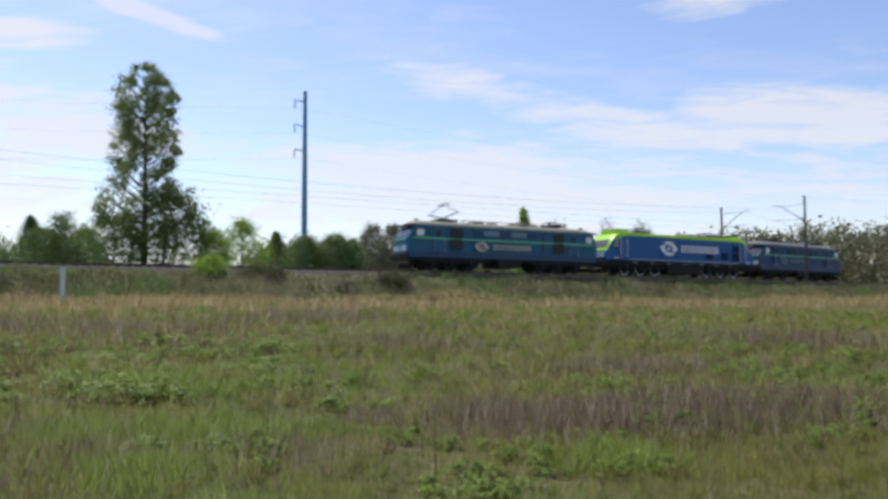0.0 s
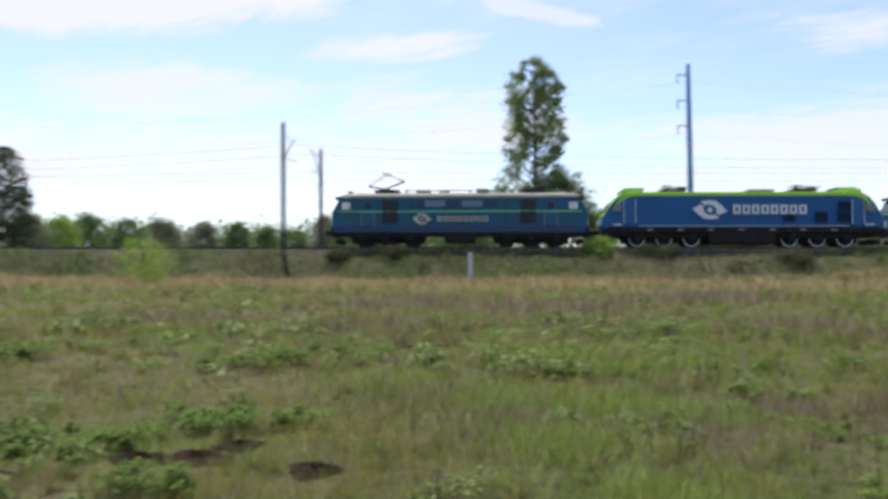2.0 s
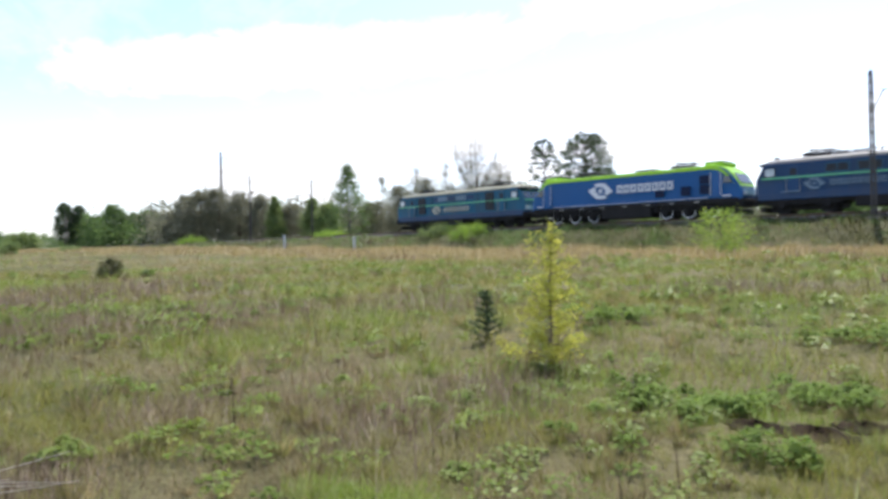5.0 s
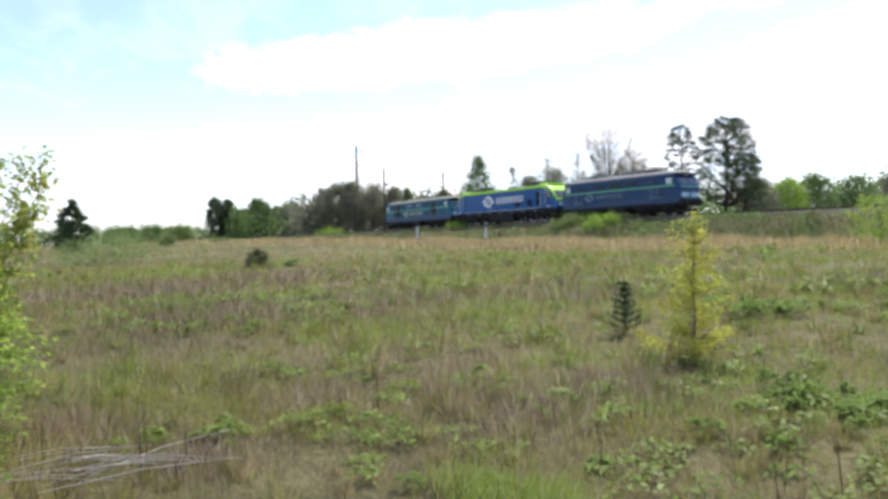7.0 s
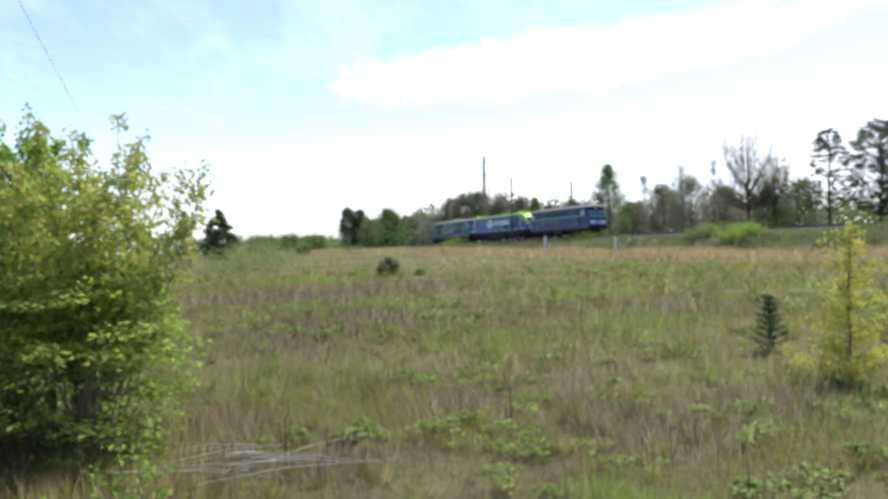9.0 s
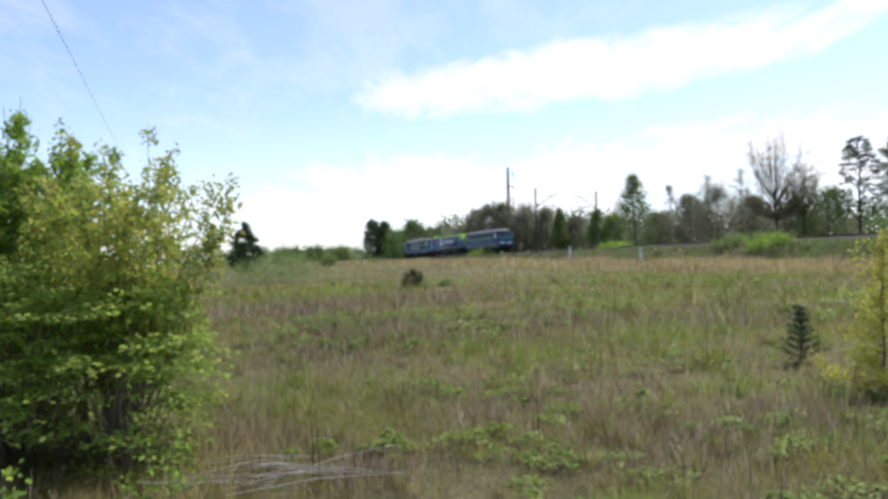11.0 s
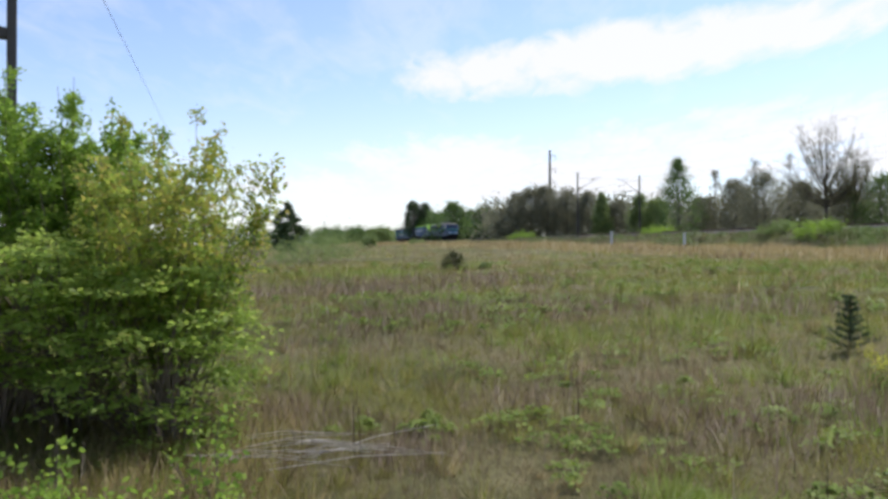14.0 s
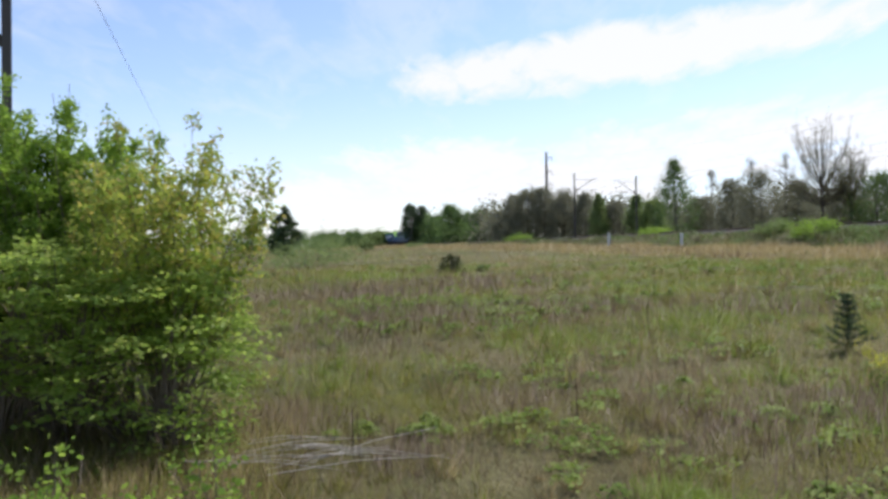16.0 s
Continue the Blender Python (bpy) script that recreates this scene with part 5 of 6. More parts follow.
young_larch(61.7, 9.0, 1.68, 81)
sp_root = new("spruce")
x, y, z = on_ground(66.1, 10.6, -0.02)
sp_root.matrix_basis = pose(x, y, z) @ Matrix.Diagonal((0.8, 0.8, 0.82, 1))
rng = np.random.default_rng(82)
tubes = [tube([(0, 0, 0), (0.01, 0, 0.4), (0, 0.01, 0.86)], [0.02, 0.014, 0.006], 6)]
qs = []
for lvl in (0.08, 0.19, 0.3, 0.4, 0.5, 0.6, 0.7, 0.79):
    for k in range(6):
        a = 2 * np.pi * (k + rng.uniform(-0.3, 0.3)) / 6 + lvl * 9
        ln = (0.36 * (1.0 - lvl / 0.92) + 0.03) * rng.uniform(0.6, 1.2)
        d = np.array([np.cos(a), np.sin(a), 0.42])
        c = np.array([0, 0, lvl])
        tubes.append(tube([c, c + d * ln * 0.5, c + d * ln], [0.006, 0.004, 0.002], 3))
        n = int(34 + 130 * ln)
        p = c + d * ln * rng.uniform(0, 1, n)[:, None]
        nd = d * 0.6 + rng.normal(0, 0.55, (n, 3))
        nd /= np.linalg.norm(nd, axis=1)[:, None]
        e = np.cross(nd, rng.normal(0, 1, (n, 3)))
        e /= np.linalg.norm(e, axis=1)[:, None]
        qs.append(np.stack([p, p + nd * 0.03 + e * 0.0045, p + nd * 0.065, p + nd * 0.03 - e * 0.0045], 1))
part("trunk", tubes_mesh("trunk", tubes, M_BARK_DARK), None, sp_root)
part("needles", mesh_quads("needles", np.concatenate(qs), M_PINE), None, sp_root)
tagged(sp_root, "small dark spruce seedling in the grass", "spruce")


def spray_bush(az, dist, h, r, low, n_spray, leaf, mats, label, seed, stretch=1.0):
    """A spreading bush: arching branches that end in flat, tiered sprays of broad leaves."""
    rng = np.random.default_rng(seed)
    root = new("shrub")
    x, y, z = on_ground(az, dist, -0.03)
    root.matrix_basis = pose(x, y, z, 0, 0, az)
    tubes, cl = [], [[] for _ in mats]
    for k in range(n_spray):
        f = rng.uniform(0, 1)
        a = rng.uniform(0, 2 * np.pi)
        shell = rng.uniform(0.45, 1.0) ** 0.5
        wide = math.sqrt(max(0.05, 1 - (abs(f - 0.38) / 0.66) ** 2.2))
        out = np.array([math.cos(a) * stretch, math.sin(a), 0])
        c = out * r * wide * shell + np.array([0, 0, h * (low + (0.97 - low) * f) + rng.normal(0, 0.03)])
        base = out * rng.uniform(0.02, 0.3) * r
        if k % 3 == 0:
            mid = base * 0.5 + c * np.array([0.45, 0.45, 0.62])
            tubes.append(tube([base, mid, c], [0.011, 0.007, 0.003], 4))
        # one spray: five twiglets in a plane that hangs a little outward
        head = a + rng.normal(0, 0.5)
        tilt = rng.normal(-0.05, 0.22)
        ln = rng.uniform(0.16, 0.3)
        which = int(np.clip((f * 0.9 + rng.uniform(-0.15, 0.2)) * len(mats), 0, len(mats) - 1))
        for g in (-0.9, -0.45, 0.0, 0.4, 0.85):
            th = head + g + rng.normal(0, 0.1)
            d = np.array([math.cos(th), math.sin(th), tilt])
            n = 7
            t = np.linspace(0.15, 1.0, n)[:, None]
            p = c + d * ln * t * (1 - 0.25 * abs(g)) + rng.normal(0, 0.014, (n, 3))
            sd = np.array([-d[1], d[0], 0]) * np.where(np.arange(n) % 2, 1, -1)[:, None]
            ld = d * 0.6 + sd * 0.8 + rng.normal(0, 0.25, (n, 3))
            ld /= np.linalg.norm(ld, axis=1)[:, None]
            nm = np.array([0, 0, 1.0]) + rng.normal(0, 0.38, (n, 3)) + out * 0.25
            e = np.cross(nm, ld)
            e /= np.linalg.norm(e, axis=1)[:, None]
            s = leaf * rng.uniform(0.65, 1.25, (n, 1))
            cl[which].append(np.stack([p, p + ld * s * 0.5 - e * s * 0.3, p + ld * s, p + ld * s * 0.5 + e * s * 0.3], 1))
    part("branchwork", tubes_mesh("branchwork", tubes, M_BARK_TWIG), None, root)
    for c, m in zip(cl, mats):
        if c:
            part("foliage", mesh_quads("foliage", np.concatenate(c), m), None, root)
    tagged(root, label, "shrub")
    return root


# the big bushes near the camera: a tall yellowish one, bright ones behind, low spreading ones before them
shrub(111.3, 6.9, 2.64, 40, 0.042, 6, [M_LEAF_SPRAY, M_LEAF_BUSH, M_LEAF_YOUNG, M_LEAF_YOUNG], "tall bush with yellow green young shoots", 91, fan=0.31, low=0.34, twigs=32, spread=0.062, r_stem=0.008, drop=0.2, reach=0.13)
shrub(117.0, 8.2, 2.98, 40, 0.05, 8, [M_LEAF_SPRAY, M_LEAF_LIGHT, M_LEAF_LIGHT], "tall bright green bush with upright shoots", 93, fan=0.24, low=0.25, twigs=32, spread=0.068, r_stem=0.01, drop=0.18, reach=0.1)
shrub(122.0, 8.4, 3.08, 40, 0.05, 8, [M_LEAF_SPRAY, M_LEAF_LIGHT, M_LEAF_LIGHT], "tall bright green bush with upright shoots", 94, fan=0.28, low=0.25, twigs=32, spread=0.068, r_stem=0.01, drop=0.18, reach=0.1)
spray_bush(113.0, 6.7, 1.45, 0.8, 0.22, 170, 0.055, [M_LEAF_SPRAY], "spreading green bush with tiered leafy sprays", 92)
spray_bush(117.2, 7.0, 1.55, 0.85, 0.36, 200, 0.055, [M_LEAF_SPRAY], "spreading green bush with tiered leafy sprays", 89)
spray_bush(121.6, 7.2, 1.6, 0.9, 0.36, 200, 0.055, [M_LEAF_SPRAY], "spreading green bush with tiered leafy sprays", 98)
spray_bush(126.5, 7.4, 1.6, 0.8, 0.36, 120, 0.055, [M_LEAF_SPRAY], "spreading green bush with tiered leafy sprays", 83)
spray_bush(110.9, 6.3, 0.95, 0.42, 0.1, 75, 0.046, [M_LEAF_SPRAY], "low airy green shrub at the bush foot", 97)
for az, dist, h, sd in ((108.3, 4.9, 0.7, 95), (109.4, 4.5, 0.5, 88), (116.3, 4.5, 0.62, 96), (113.0, 4.5, 0.4, 85), (121.0, 4.6, 0.6, 86), (118.2, 4.2, 0.45, 87), (106.4, 4.2, 0.3, 84), (119.5, 4.7, 0.5, 90), (91.8, 15, 0.9, 99)):
    shrub(az, dist, h, 3, 0.045, 3, [M_LEAF_LIGHT], "small leafy sapling shooting from the grass", sd, fan=0.25, twigs=7, spread=0.08, r_stem=0.006)

# ---------------------------------------------------------------- field plants


def scatter(rng, n, r0, r1, a0=-38, a1=131, power=1.0, per=1, tuft=0.0):
    """Points over a fan of ground; per: how many share a tuft."""
    m = n // per
    r = np.sqrt(rng.uniform(r0 ** 2, r1 ** 2, m)) if power == 1.0 else r0 + (r1 - r0) * rng.uniform(0, 1, m) ** power
    a = np.radians(rng.uniform(a0, a1, m))
    x, y = np.repeat(-np.sin(a) * r, per), np.repeat(np.cos(a) * r, per)
    return x + rng.normal(0, 1, len(x)) * tuft, y + rng.normal(0, 1, len(x)) * tuft


def patch(x, y, k, seed):
    p = seed * 1.7
    v = np.sin(x * k + p + 1.3 * np.sin(y * k * 0.7 + p)) + np.sin(y * k * 1.1 - p + 1.1 * np.sin(x * k * 0.6)) + 0.6 * np.sin((x + y) * k * 2.3 + p) + 0.5 * np.sin((x - y) * k * 3.7 - p)
    return 0.5 + v / 5.2


def blades(name, rng, x, y, h, w, lean, mat, label, away=None):
    """Grass blades as slim bent triangles rooted on the ground."""
    n = len(x)
    z = ground_z(x, y)
    hh = h * rng.uniform(0.45, 1.25, n)
    a = rng.uniform(0, 2 * np.pi, n)
    if away is not None:
        a = away + rng.normal(0, 0.35, n)
    l = lean * hh * rng.uniform(0.1, 1.2, n)
    b = rng.uniform(0, 2 * np.pi, n)
    ww = w * rng.uniform(0.6, 1.4, n)
    base = np.stack([x, y, z - 0.02], 1)
    side = np.stack([np.cos(b) * ww, np.sin(b) * ww, np.zeros(n)], 1)
    tip = base + np.stack([np.cos(a) * l, np.sin(a) * l, hh], 1)
    q = np.stack([base - side * 0.5, base + side * 0.5, tip], 1)
    me = mesh_quads(name, q, mat, True)
    # blades shade softly, as a sward does
    up_n = np.stack([side[:, 1], -side[:, 0], np.zeros(n)], 1)
    up_n = up_n / (np.linalg.norm(up_n, axis=1)[:, None] + 1e-9) * 0.35 + np.array([0, 0, 1.0])
    if away is not None:
        up_n = np.stack([np.cos(away), np.sin(away), np.full(n, 0.75)], 1)
    up_n /= np.linalg.norm(up_n, axis=1)[:, None]
    me.normals_split_custom_set_from_vertices(np.repeat(up_n, 3, axis=0))
    return tagged(new(name, me), label, "grass", kind="stuff")


rng = np.random.default_rng(7)
BARE = [(8.0, 51.0, 1.6), (7.0, 52.5, 1.2), (45.0, 6.4, 0.36), (48.5, 6.5, 0.3), (42.3, 6.7, 0.26), (37.2, 5.9, 0.24), (56.5, 6.6, 0.2), (19.0, 12.6, 0.6), (29.5, 12.5, 0.6), (57.5, 13.5, 0.7)]


def clear(x, y):
    ok = np.ones(len(x), bool)
    for az, dist, r in BARE:
        bx, by = polar(az, dist)
        ok &= np.hypot(x - bx, (y - by)) > r * (0.8 + 0.35 * np.sin(np.arctan2(y - by, x - bx) * 5))
    return ok


ZONES = ((2.6, 8.0, 240000, 0.12, 0.0056, 0.04), (8.0, 20.0, 290000, 0.15, 0.0105, 0.075), (20.0, 48.0, 220000, 0.22, 0.024, 0.17), (48.0, 160.0, 160000, 0.34, 0.065, 0.4))
for r0, r1, n, h, w, tf in ZONES:
    x, y = scatter(rng, n, r0, r1, power=1.0 if r1 < 30 else 0.8, per=12, tuft=tf)
    tuft_h = np.repeat(0.45 + 1.25 * rng.uniform(0, 1, len(x) // 12 + 1) ** 1.6, 12)[:len(x)]
    tuft_u = np.repeat(rng.uniform(0, 1, len(x) // 12 + 1), 12)[:len(x)]
    s, q = to_track(x, y)
    keep = (q > 2.9) & clear(x, y)
    keep &= tuft_u < 0.35 + 1.1 * patch(x, y, 0.7, 4)
    x, y, q, s, tuft_h, tuft_u = x[keep], y[keep], q[keep], s[keep], tuft_h[keep], tuft_u[keep]
    g = patch(x, y, 0.33, 1) * 0.5 + patch(x, y, 1.1, 2) * 0.5
    dryness = 0.95 * smooth(24, 9, q) * (q > 8.2) + 0.38 * smooth(22, 55, np.hypot(x, y)) * (q > 8.2) + 0.16 * smooth(9.0, 2.0, y) * (x < -4) * (q > 8.2)
    u = rng.uniform(0, 1, len(x)) * 0.45 + (tuft_h - 0.45) / 1.25 * 0.25 + ((tuft_u * 7.3) % 1.0) * 0.3
    az_g = np.degrees(np.arctan2(-x, y))
    fresh = 0.16 * smooth(6.0, 10.0, np.hypot(x, y)) * smooth(34.0, 22.0, np.hypot(x, y)) * smooth(18.0, 34.0, az_g)
    green = u < np.clip(0.84 + fresh + (g - 0.5) * 1.6 - dryness - 0.3 * smooth(6.0, 0.0, np.hypot(x + 7.0, y + 1.6) - 1.0), 0.06, 0.95)
    v = rng.uniform(0, 1, len(x))
    lush = green & (v < np.clip((patch(x, y, 0.8, 5) - 0.5) * 3.0, 0.05, 0.9))
    weed = ~green & (v < np.clip(0.35 + (patch(x, y, 0.21, 9) - 0.5) * 1.8 - 0.5 * (q < 15) * (q > 8.2) + 0.35 * (q < 8.2), 0.05, 0.9))
    dry = ~green & ~weed
    grass = green & ~lush
    blades("grass", rng, x[grass], y[grass], h * 0.95* tuft_h[grass], w * 0.85, 0.75, M_GRASS, "rough green meadow grass")
    blades("grass", rng, x[lush], y[lush], h * 0.85* tuft_h[lush], w * 1.2, 0.5, M_LUSH, "lush bright green grass patches")
    blades("grass", rng, x[dry], y[dry], h * 0.95* tuft_h[dry], w * 0.6, 1.15, M_DRY, "dry tan grass from last year")
    blades("grass", rng, x[weed], y[weed], h * 1.05* tuft_h[weed], w * 0.6, 0.8, M_WEED, "dead brown weed stalks")

# rank growth on the bank and the dry strip at its foot
for s0, s1_, n in ((-120.0, 10.0, 100000), (10.0, 75.0, 90000), (75.0, 240.0, 60000)):
    s = rng.uniform(s0, s1_, n)
    q = np.where(rng.uniform(0, 1, n) < 0.62, rng.uniform(2.3, 8.4, n), 8.0 + 16.0 * rng.uniform(0, 1, n) ** 1.7)
    x, y, _ = on_track(s, q)
    bank = q < 8.3 + 0.8 * np.sin(s * 0.35) + rng.normal(0, 0.5, n)
    v = rng.uniform(0, 1, n) * 0.4 + patch(x, y, 0.45, 3) * 0.6
    tall = 0.35 + 1.5 * np.clip(patch(x, y, 0.9, 8) - 0.2, 0, 1)
    w_ = 0.04 + 0.0003 * np.abs(s).mean()
    for sel, hh, m, lab in ((bank & (v < 0.42), 0.42, M_LEAF_GREEN, "rank green growth on the railway bank"), (bank & (v >= 0.42) & (v < 0.66), 0.34, M_SCRUB, "dull olive growth on the railway bank"),
                            (bank & (v >= 0.66), 0.3, M_THICKET, "dark dead growth on the railway bank"), (~bank & (v < 0.62), 0.5, M_DRY, "dry tan grass from last year"), (~bank & (v >= 0.62), 0.45, M_WEED, "dead brown weed stalks")):
        blades("grass", rng, x[sel], y[sel], hh * tall[sel], w_, 0.4, m, lab)
# dead weed thickets: brushy brown stands, thin at their edges
for az, dist, r, n, hh in ((-9.0, 8.2, 1.2, 3000, 0.36), (-2.0, 8.9, 0.9, 1500, 0.32), (-17.0, 9.0, 1.5, 3000, 0.36), (-25.0, 9.6, 1.6, 2600, 0.36), (6.0, 8.6, 0.6, 700, 0.28), (-14, 13, 2.0, 2600, 0.36), (3.0, 16.0, 2.4, 2200, 0.4), (-24, 19, 3.2, 2600, 0.45),
                           (20.0, 19.0, 3.0, 2200, 0.4), (33.0, 15.0, 2.2, 1500, 0.36), (30.0, 24.0, 4.0, 2600, 0.5), (10.0, 26.0, 4.5, 3000, 0.5), (48.0, 18.0, 3.0, 1800, 0.4), (29.0, 8.4, 0.8, 1100, 0.3), (70.0, 16.0, 2.6, 1500, 0.4), (84.0, 15.0, 3.0, 1900, 0.42),
                           (96.0, 14.0, 2.6, 2200, 0.42), (101.0, 20.0, 4.0, 2600, 0.5), (90.0, 24.0, 4.5, 2400, 0.5), (88.0, 7.4, 0.9, 800, 0.26), (95.5, 5.6, 0.6, 800, 0.22), (104.0, 6.8, 0.8, 1300, 0.3), (78.0, 7.0, 0.8, 600, 0.26), (66.0, 7.4, 1.1, 1500, 0.3), (72.0, 6.4, 0.9, 1000, 0.26), (12.0, 7.0, 1.1, 1100, 0.26), (23.0, 7.0, 0.9, 900, 0.26)):
    px, py = polar(az, dist)
    x, y = px + rng.normal(0, r * 0.6, n), py + rng.normal(0, r * 0.5, n)
    hump = np.clip(1.15 - np.hypot(x - px, y - py) / (r * 1.6), 0.3, 1.0)
    blades("dead_weeds", rng, x, y, hh * hump, 0.0035 + 0.0006 * dist, 0.55, M_DEAD, "brown dead weeds in a tangled clump")

# taller sward at the foot of the bush
for n, hh, m, lab in ((5200, 0.2, M_GRASS, "rough green meadow grass"), (4200, 0.24, M_DRY, "dry tan grass from last year"), (2600, 0.28, M_WEED, "dead brown weed stalks")):
    x, y = scatter(rng, n, 4.0, 7.6, a0=103, a1=126, per=10, tuft=0.06)
    blades("grass", rng, x, y, hh, 0.007, 0.7, m, lab)

# tussocks: blades that spring outward from one crown
for r0, r1, n, per, size, w in ((3.4, 8.0, 420, 70, 0.15, 0.005), (8.0, 18.0, 900, 46, 0.2, 0.01), (18.0, 40.0, 1100, 26, 0.28, 0.024)):
    cx, cy = scatter(rng, n, r0, r1)
    _, q = to_track(cx, cy)
    ok = (q > 10) & clear(cx, cy)
    cx, cy = cx[ok], cy[ok]
    kind = rng.uniform(0, 1, len(cx)) + (patch(cx, cy, 0.5, 6) - 0.5) * 0.8
    big = rng.uniform(0.5, 1.5, len(cx)) ** 1.3
    for lo, hi, m, lab in ((-9, 0.3, M_LUSH, "bright green grass tussock"), (0.3, 0.55, M_GRASS, "rough green meadow grass"), (0.55, 0.85, M_DRY, "dry tan grass tussock"), (0.85, 9, M_WEED, "dead brown weed stalks")):
        sel = (kind >= lo) & (kind < hi)
        k = np.repeat(np.nonzero(sel)[0], per)
        aw = rng.uniform(0, 2 * np.pi, len(k))
        rr = size * big[k] * 0.35 * rng.uniform(0, 1, len(k))
        blades("tussock_grass", rng, cx[k] + np.cos(aw) * rr, cy[k] + np.sin(aw) * rr, size * big[k], w, 1.0, m, lab, aw)
# tall lone stalks, and stands of old reed stems by the bush
x, y = scatter(rng, 1500, 4.2, 26)
_, q = to_track(x, y)
k = q > 10
blades("stalks", rng, x[k], y[k], 0.55, 0.011, 0.12, M_STALK, "tall thin dead stalks standing in grass")
for az, dist, n, hh in ((104.6, 9.0, 34, 0.8), (102.8, 10.5, 34, 0.8), (106.3, 8.2, 30, 0.75), (99.5, 8.5, 30, 0.7), (61.7, 8.9, 150, 0.55), (84.5, 9.0, 18, 0.7), (63.5, 9.3, 60, 0.5), (60.0, 9.2, 70, 0.5)):
    px, py = polar(az, dist)
    blades("reed_stems", rng, px + rng.normal(0, 0.35, n), py + rng.normal(0, 0.35, n), hh, 0.006, 0.25, M_WEED, "stand of dry brown reed stems")
# bright tussocks
for az, dist, r, n in ((72.5, 4.6, 0.35, 1500), (77.5, 4.8, 0.25, 800), (5.0, 5.0, 0.45, 2600), (13.0, 5.4, 0.35, 1500), (58.0, 4.3, 0.3, 1500), (49.0, 4.4, 0.35, 1300), (84.0, 11.5, 1.0, 700), (76.0, 13.0, 1.3, 900), (30.0, 9.0, 1.0, 2600), (18.0, 11.0, 1.2, 2600), (14.0, 8.0, 0.9, 2600), (20.0, 6.6, 0.6, 1800), (25.0, 8.2, 0.8, 2200), (-12, 7.0, 0.5, 1800), (98, 30, 3, 1500)):
    px, py = polar(az, dist)
    blades("grass", rng, px + rng.normal(0, r * 0.6, n), py + rng.normal(0, r * 0.45, n), 0.16 + dist * 0.004, 0.005 + dist * 0.0007, 0.7, M_LUSH, "lush bright green grass patches")
# leafy forbs: low mounds of broad leaves, dark between them


def forb_mounds(cx, cy, rr, hh, leaf, per, mat, label):
    """Small domes of leaves that face the light, one mound a clump."""
    k = np.repeat(np.arange(len(cx)), per)
    n = len(k)
    a = rng.uniform(0, 2 * np.pi, n)
    f = np.sqrt(rng.uniform(0, 1, n)) * (0.8 + 0.25 * np.sin(3 * a + k))
    x, y = cx[k] + np.cos(a) * f * rr[k], cy[k] + np.sin(a) * f * rr[k]
    z = ground_z(x, y) + hh[k] * np.sqrt(np.clip(1 - f * f * 0.85, 0.05, 1)) * rng.uniform(0.55, 1.1, n)
    p = np.stack([x, y, z], 1)
    b = a + rng.normal(0, 0.9, n)
    d = np.stack([np.cos(b), np.sin(b), rng.normal(0.05, 0.35, n)], 1)
    d /= np.linalg.norm(d, axis=1)[:, None]
    nm = np.stack([np.cos(a) * f * 0.6, np.sin(a) * f * 0.6, np.ones(n)], 1) + rng.normal(0, 0.35, (n, 3))
    e = np.cross(nm, d)
    e /= np.linalg.norm(e, axis=1)[:, None]
    s = (leaf[k] * rng.uniform(0.6, 1.3, n))[:, None]
    q = np.stack([p - d * s * 0.5, p - e * s * 0.3, p + d * s * 0.5, p + e * s * 0.3], 1)
    me = mesh_quads("forbs", q, mat)
    up_n = nm * 0.5 + np.array([0, 0, 1.0])
    up_n /= np.linalg.norm(up_n, axis=1)[:, None]
    me.normals_split_custom_set_from_vertices(np.repeat(up_n, 4, axis=0))
    tagged(new("forbs", me), label, "weeds", kind="stuff")


for r0, r1, n, per in ((4.4, 9.0, 620, 70), (9.0, 18.0, 1500, 44), (18.0, 40.0, 1200, 32)):
    cx, cy = scatter(rng, n, r0, r1)
    _, q = to_track(cx, cy)
    d = np.hypot(cx, cy)
    az_ = np.degrees(np.arctan2(-cx, cy))
    want = patch(cx, cy, 0.55, 3) * 0.6 + patch(cx, cy, 1.7, 7) * 0.4
    ok = (q > 13) & clear(cx, cy) & (want > 0.5 + 0.12 * (az_ > 62) * (d < 9) - 0.03 * (az_ > 62) * (d > 9) + 0.09 * (np.abs(az_ - 99) < 9) + 0.08 * (az_ < -4) * (d < 12))
    cx, cy, d, want = cx[ok], cy[ok], d[ok], want[ok]
    rr = rng.uniform(0.08, 0.26, len(cx)) * (0.75 + 0.03 * d)
    hh = rng.uniform(0.05, 0.14, len(cx)) * (0.9 + 0.018 * d) * np.where(d > 9, 1.5, 1.0)
    lf = 0.026 + 0.0034 * d
    pick = rng.uniform(0, 1, len(cx)) < 0.45
    forb_mounds(cx[pick], cy[pick], rr[pick], hh[pick], lf[pick], per, M_FORB, "low mounds of dull green broadleaf weeds")
    forb_mounds(cx[~pick], cy[~pick], rr[~pick], hh[~pick], lf[~pick], per, M_LUSH, "low mounds of fresh green weeds")
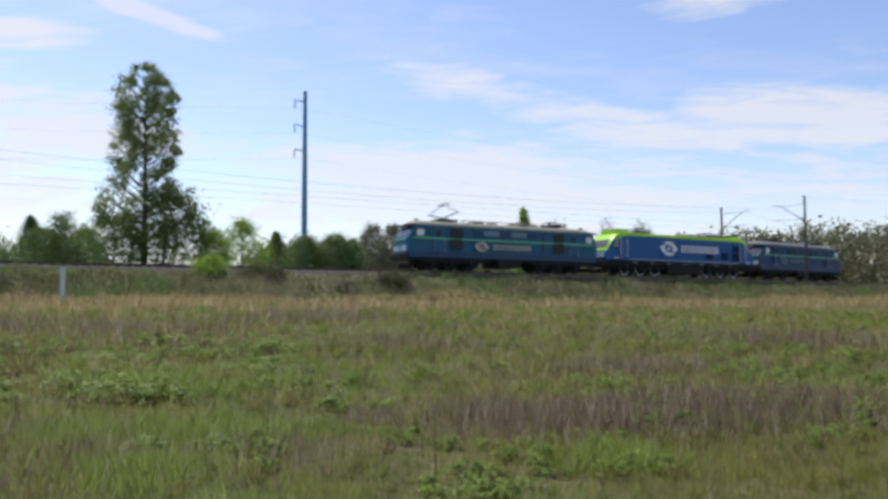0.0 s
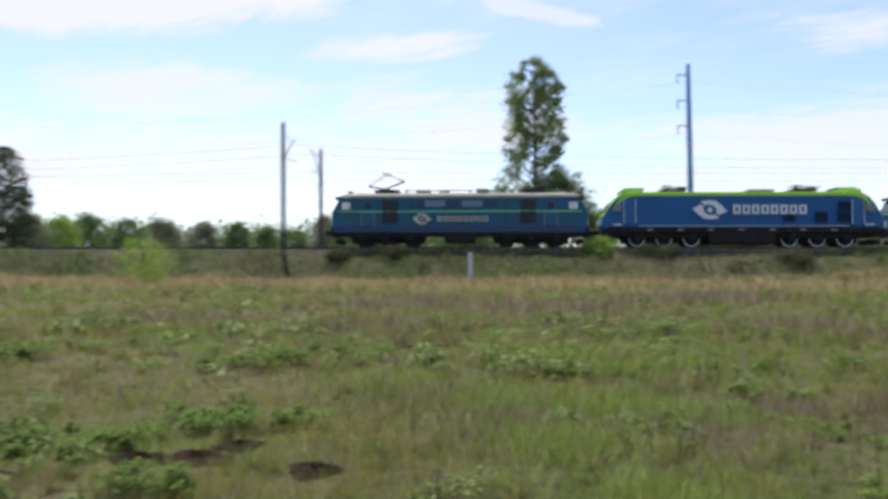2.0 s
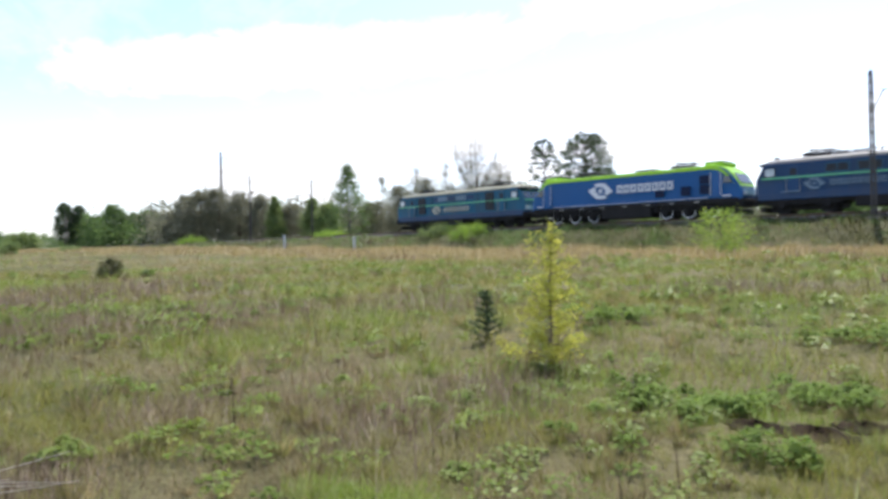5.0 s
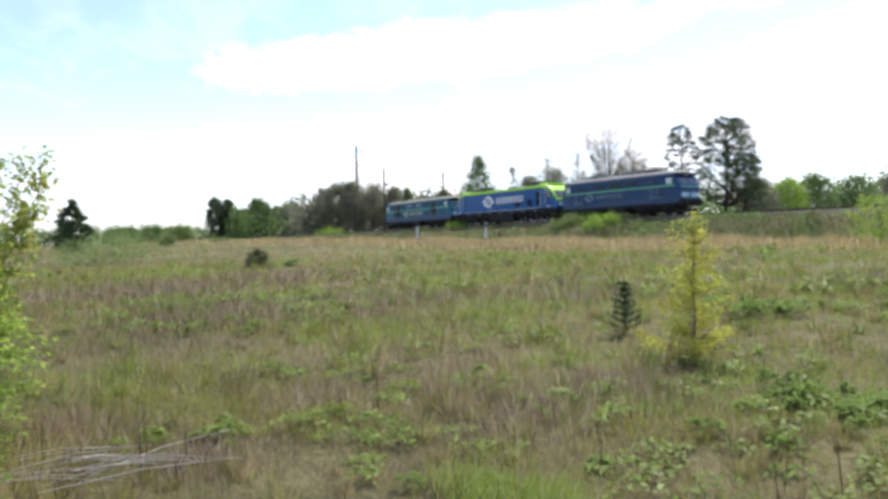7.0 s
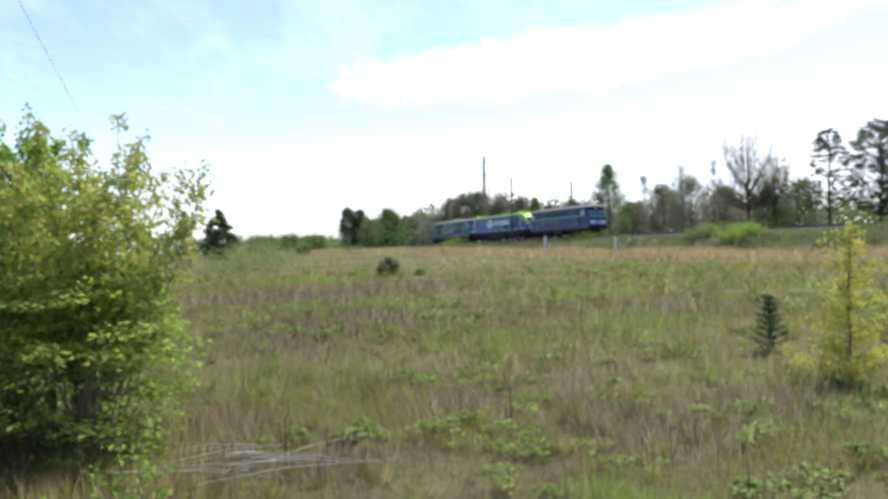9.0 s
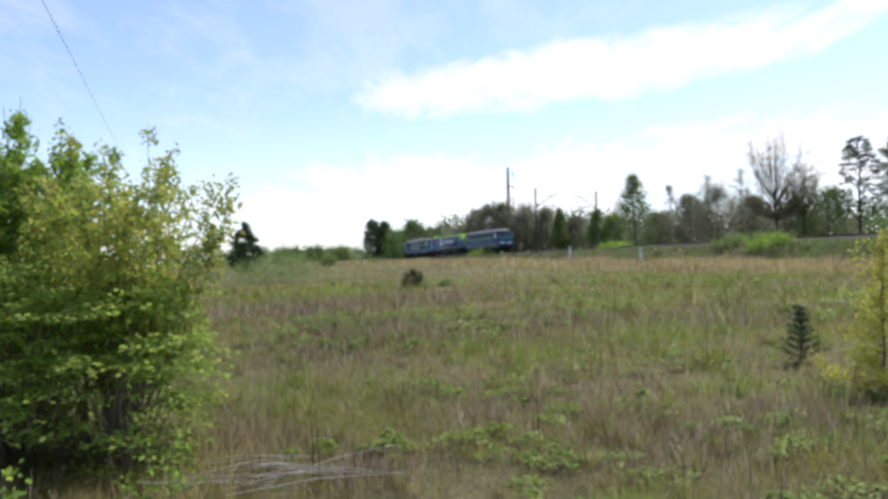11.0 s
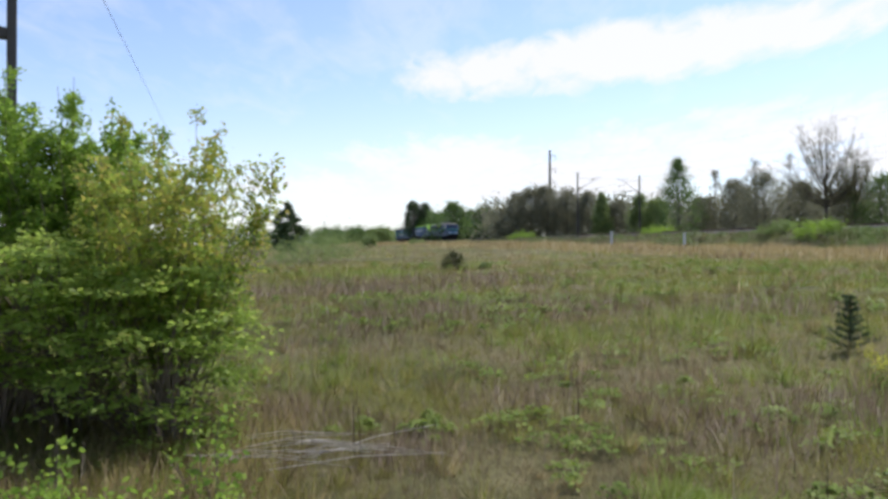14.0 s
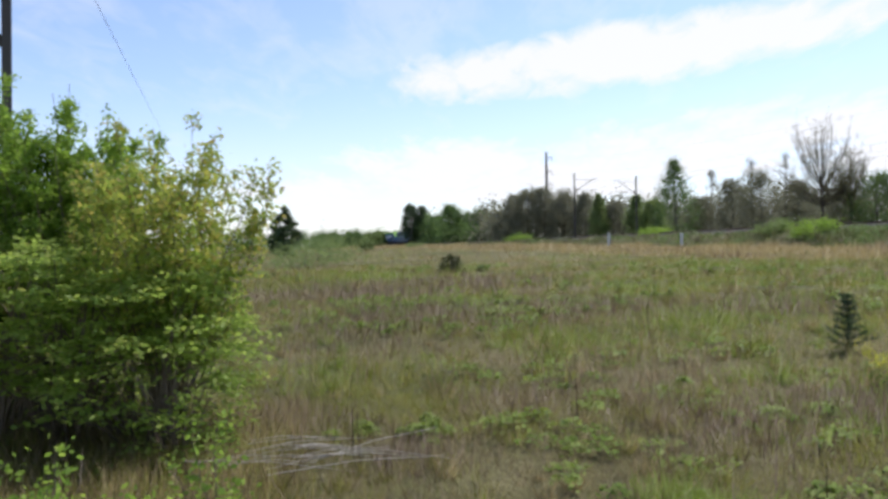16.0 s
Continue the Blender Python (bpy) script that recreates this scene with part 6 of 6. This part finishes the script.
# the weedy hollow with bare soil, and single leafy clumps
for az, dist, r, n, size in ((55.0, 7.6, 0.55, 16, 0.2), (50.5, 7.0, 0.4, 14, 0.2), (48.0, 5.7, 0.3, 10, 0.18), (45.0, 7.7, 0.6, 18, 0.2), (40.0, 7.4, 0.4, 9, 0.18), (41.0, 11.0, 0.7, 12, 0.26), (35.0, 11.5, 0.7, 10, 0.26), (27.0, 10.5, 0.9, 14, 0.26), (20.0, 10.0, 0.6, 12, 0.22),
                             (94.2, 6.4, 0.28, 9, 0.13), (99.0, 6.4, 0.2, 4, 0.11), (-2, 5.9, 0.4, 9, 0.15), (7, 9.5, 0.5, 9, 0.2), (16, 7.2, 0.5, 12, 0.18), (58, 12.5, 0.8, 12, 0.28)):
    px, py = polar(az, dist)
    cx, cy = px + rng.normal(0, r * 0.6, n), py + rng.normal(0, r * 0.45, n)
    ok = clear(cx, cy)
    cx, cy = cx[ok], cy[ok]
    forb_mounds(cx, cy, size * rng.uniform(0.5, 1.1, len(cx)), size * rng.uniform(0.5, 1.0, len(cx)), np.full(len(cx), 0.026 + 0.0034 * dist), 110, M_FORB if az > 30 and az < 60 else M_LUSH, "leafy green weeds in clumps")
# scrubby tufts along the bank
for m, n, lab, zmax in ((M_SCRUB, 230, "olive scrub tufts on the railway bank", 0.55), (M_DEAD, 170, "dead brown scrub tufts on the railway bank", 0.5), (M_LEAF_GREEN, 120, "green scrub tufts on the railway bank", 0.6)):
    s = rng.uniform(-75, 140, n)
    q = rng.uniform(3.6, 8.2, n)
    x, y, _ = on_track(s, q)
    cs = np.stack([x, y, ground_z(x, y) + zmax * 0.45], 1)
    size = rng.uniform(0.18, 0.5, n)
    tagged(new("bank_scrub", mesh_quads("bank_scrub", leaf_quads(rng, cs, size, 90, 0.13, 0.2, 0.45, 0.5), m)), lab, "scrub", kind="stuff")
# lying pale stems
tubes = []
for k in range(20):
    az, dist = rng.normal(101.0, 2.6), rng.normal(5.6, 0.22)
    px, py, pz = on_ground(az, dist, 0.11)
    a = radians(101) + rng.normal(0, 0.14)
    ln = rng.uniform(0.2, 0.55)
    p = np.array([px, py, pz])
    d = np.array([math.cos(a), math.sin(a), rng.normal(0.02, 0.06)])
    tubes.append(tube([p - d * ln, p + np.array([0, 0, 0.03]), p + d * ln], [0.004, 0.004, 0.002], 4))
tagged(new("fallen_stems", tubes_mesh("fallen_stems", tubes, M_STRAW)), "pale dead stems lying flat in grass", "stems", kind="stuff")
# bare dark earth
for az, dist, r in BARE:
    r *= 0.7
    bx, by = polar(az, dist)
    vs, fs = [], []
    for i in range(9):
        for j in range(24):
            a = 2 * np.pi * j / 24
            rr = r * i / 8 * (0.95 + 0.14 * math.sin(a * 3 + az) + 0.09 * math.sin(a * 7 + 2 * az))
            vs.append((bx + math.cos(a) * rr * 1.25, by + math.sin(a) * rr, 0))
    vs = np.array(vs)
    vs[:, 2] = ground_z(vs[:, 0], vs[:, 1]) + 0.012 + 0.03 * np.repeat(np.cos(np.linspace(0, np.pi / 2, 9)), 24) * np.sin(np.arange(len(vs)) * 1.9) ** 2 + rng.normal(0, 0.022, len(vs)) * np.repeat(np.linspace(1, 0, 9), 24)
    for i in range(8):
        for j in range(24):
            fs.append((i * 24 + j, i * 24 + (j + 1) % 24, (i + 1) * 24 + (j + 1) % 24, (i + 1) * 24 + j))
    tagged(new("bare_earth", mesh_pydata("bare_earth", vs, fs, M_EARTH, True)), "patch of bare dark soil in the grass", "soil", kind="structure")


# ---------------------------------------------------------------- what moves


def motions():
    for root, off in LOCOS:
        rows = []
        for k in range(33):
            t = k * 0.5
            s = train_front(t) - off
            xa, ya, _ = on_track(s + 5.2)
            xb, yb, _ = on_track(s - 5.2)
            h = math.atan2(ya - yb, xa - xb)
            rows.append((t, pose((xa + xb) / 2, (ya + yb) / 2, rail_z(s), 0, -0.63, math.degrees(h))))
        walk(root, rows)
    for ob, x, r in WHEELS:
        rows = []
        for f in range(481):
            t = f / FPS
            rows.append((t, pose(x, 0, r, 0, math.degrees((train_front(t) / r)) % 360.0, 0)))
        walk(ob, rows)


motions()
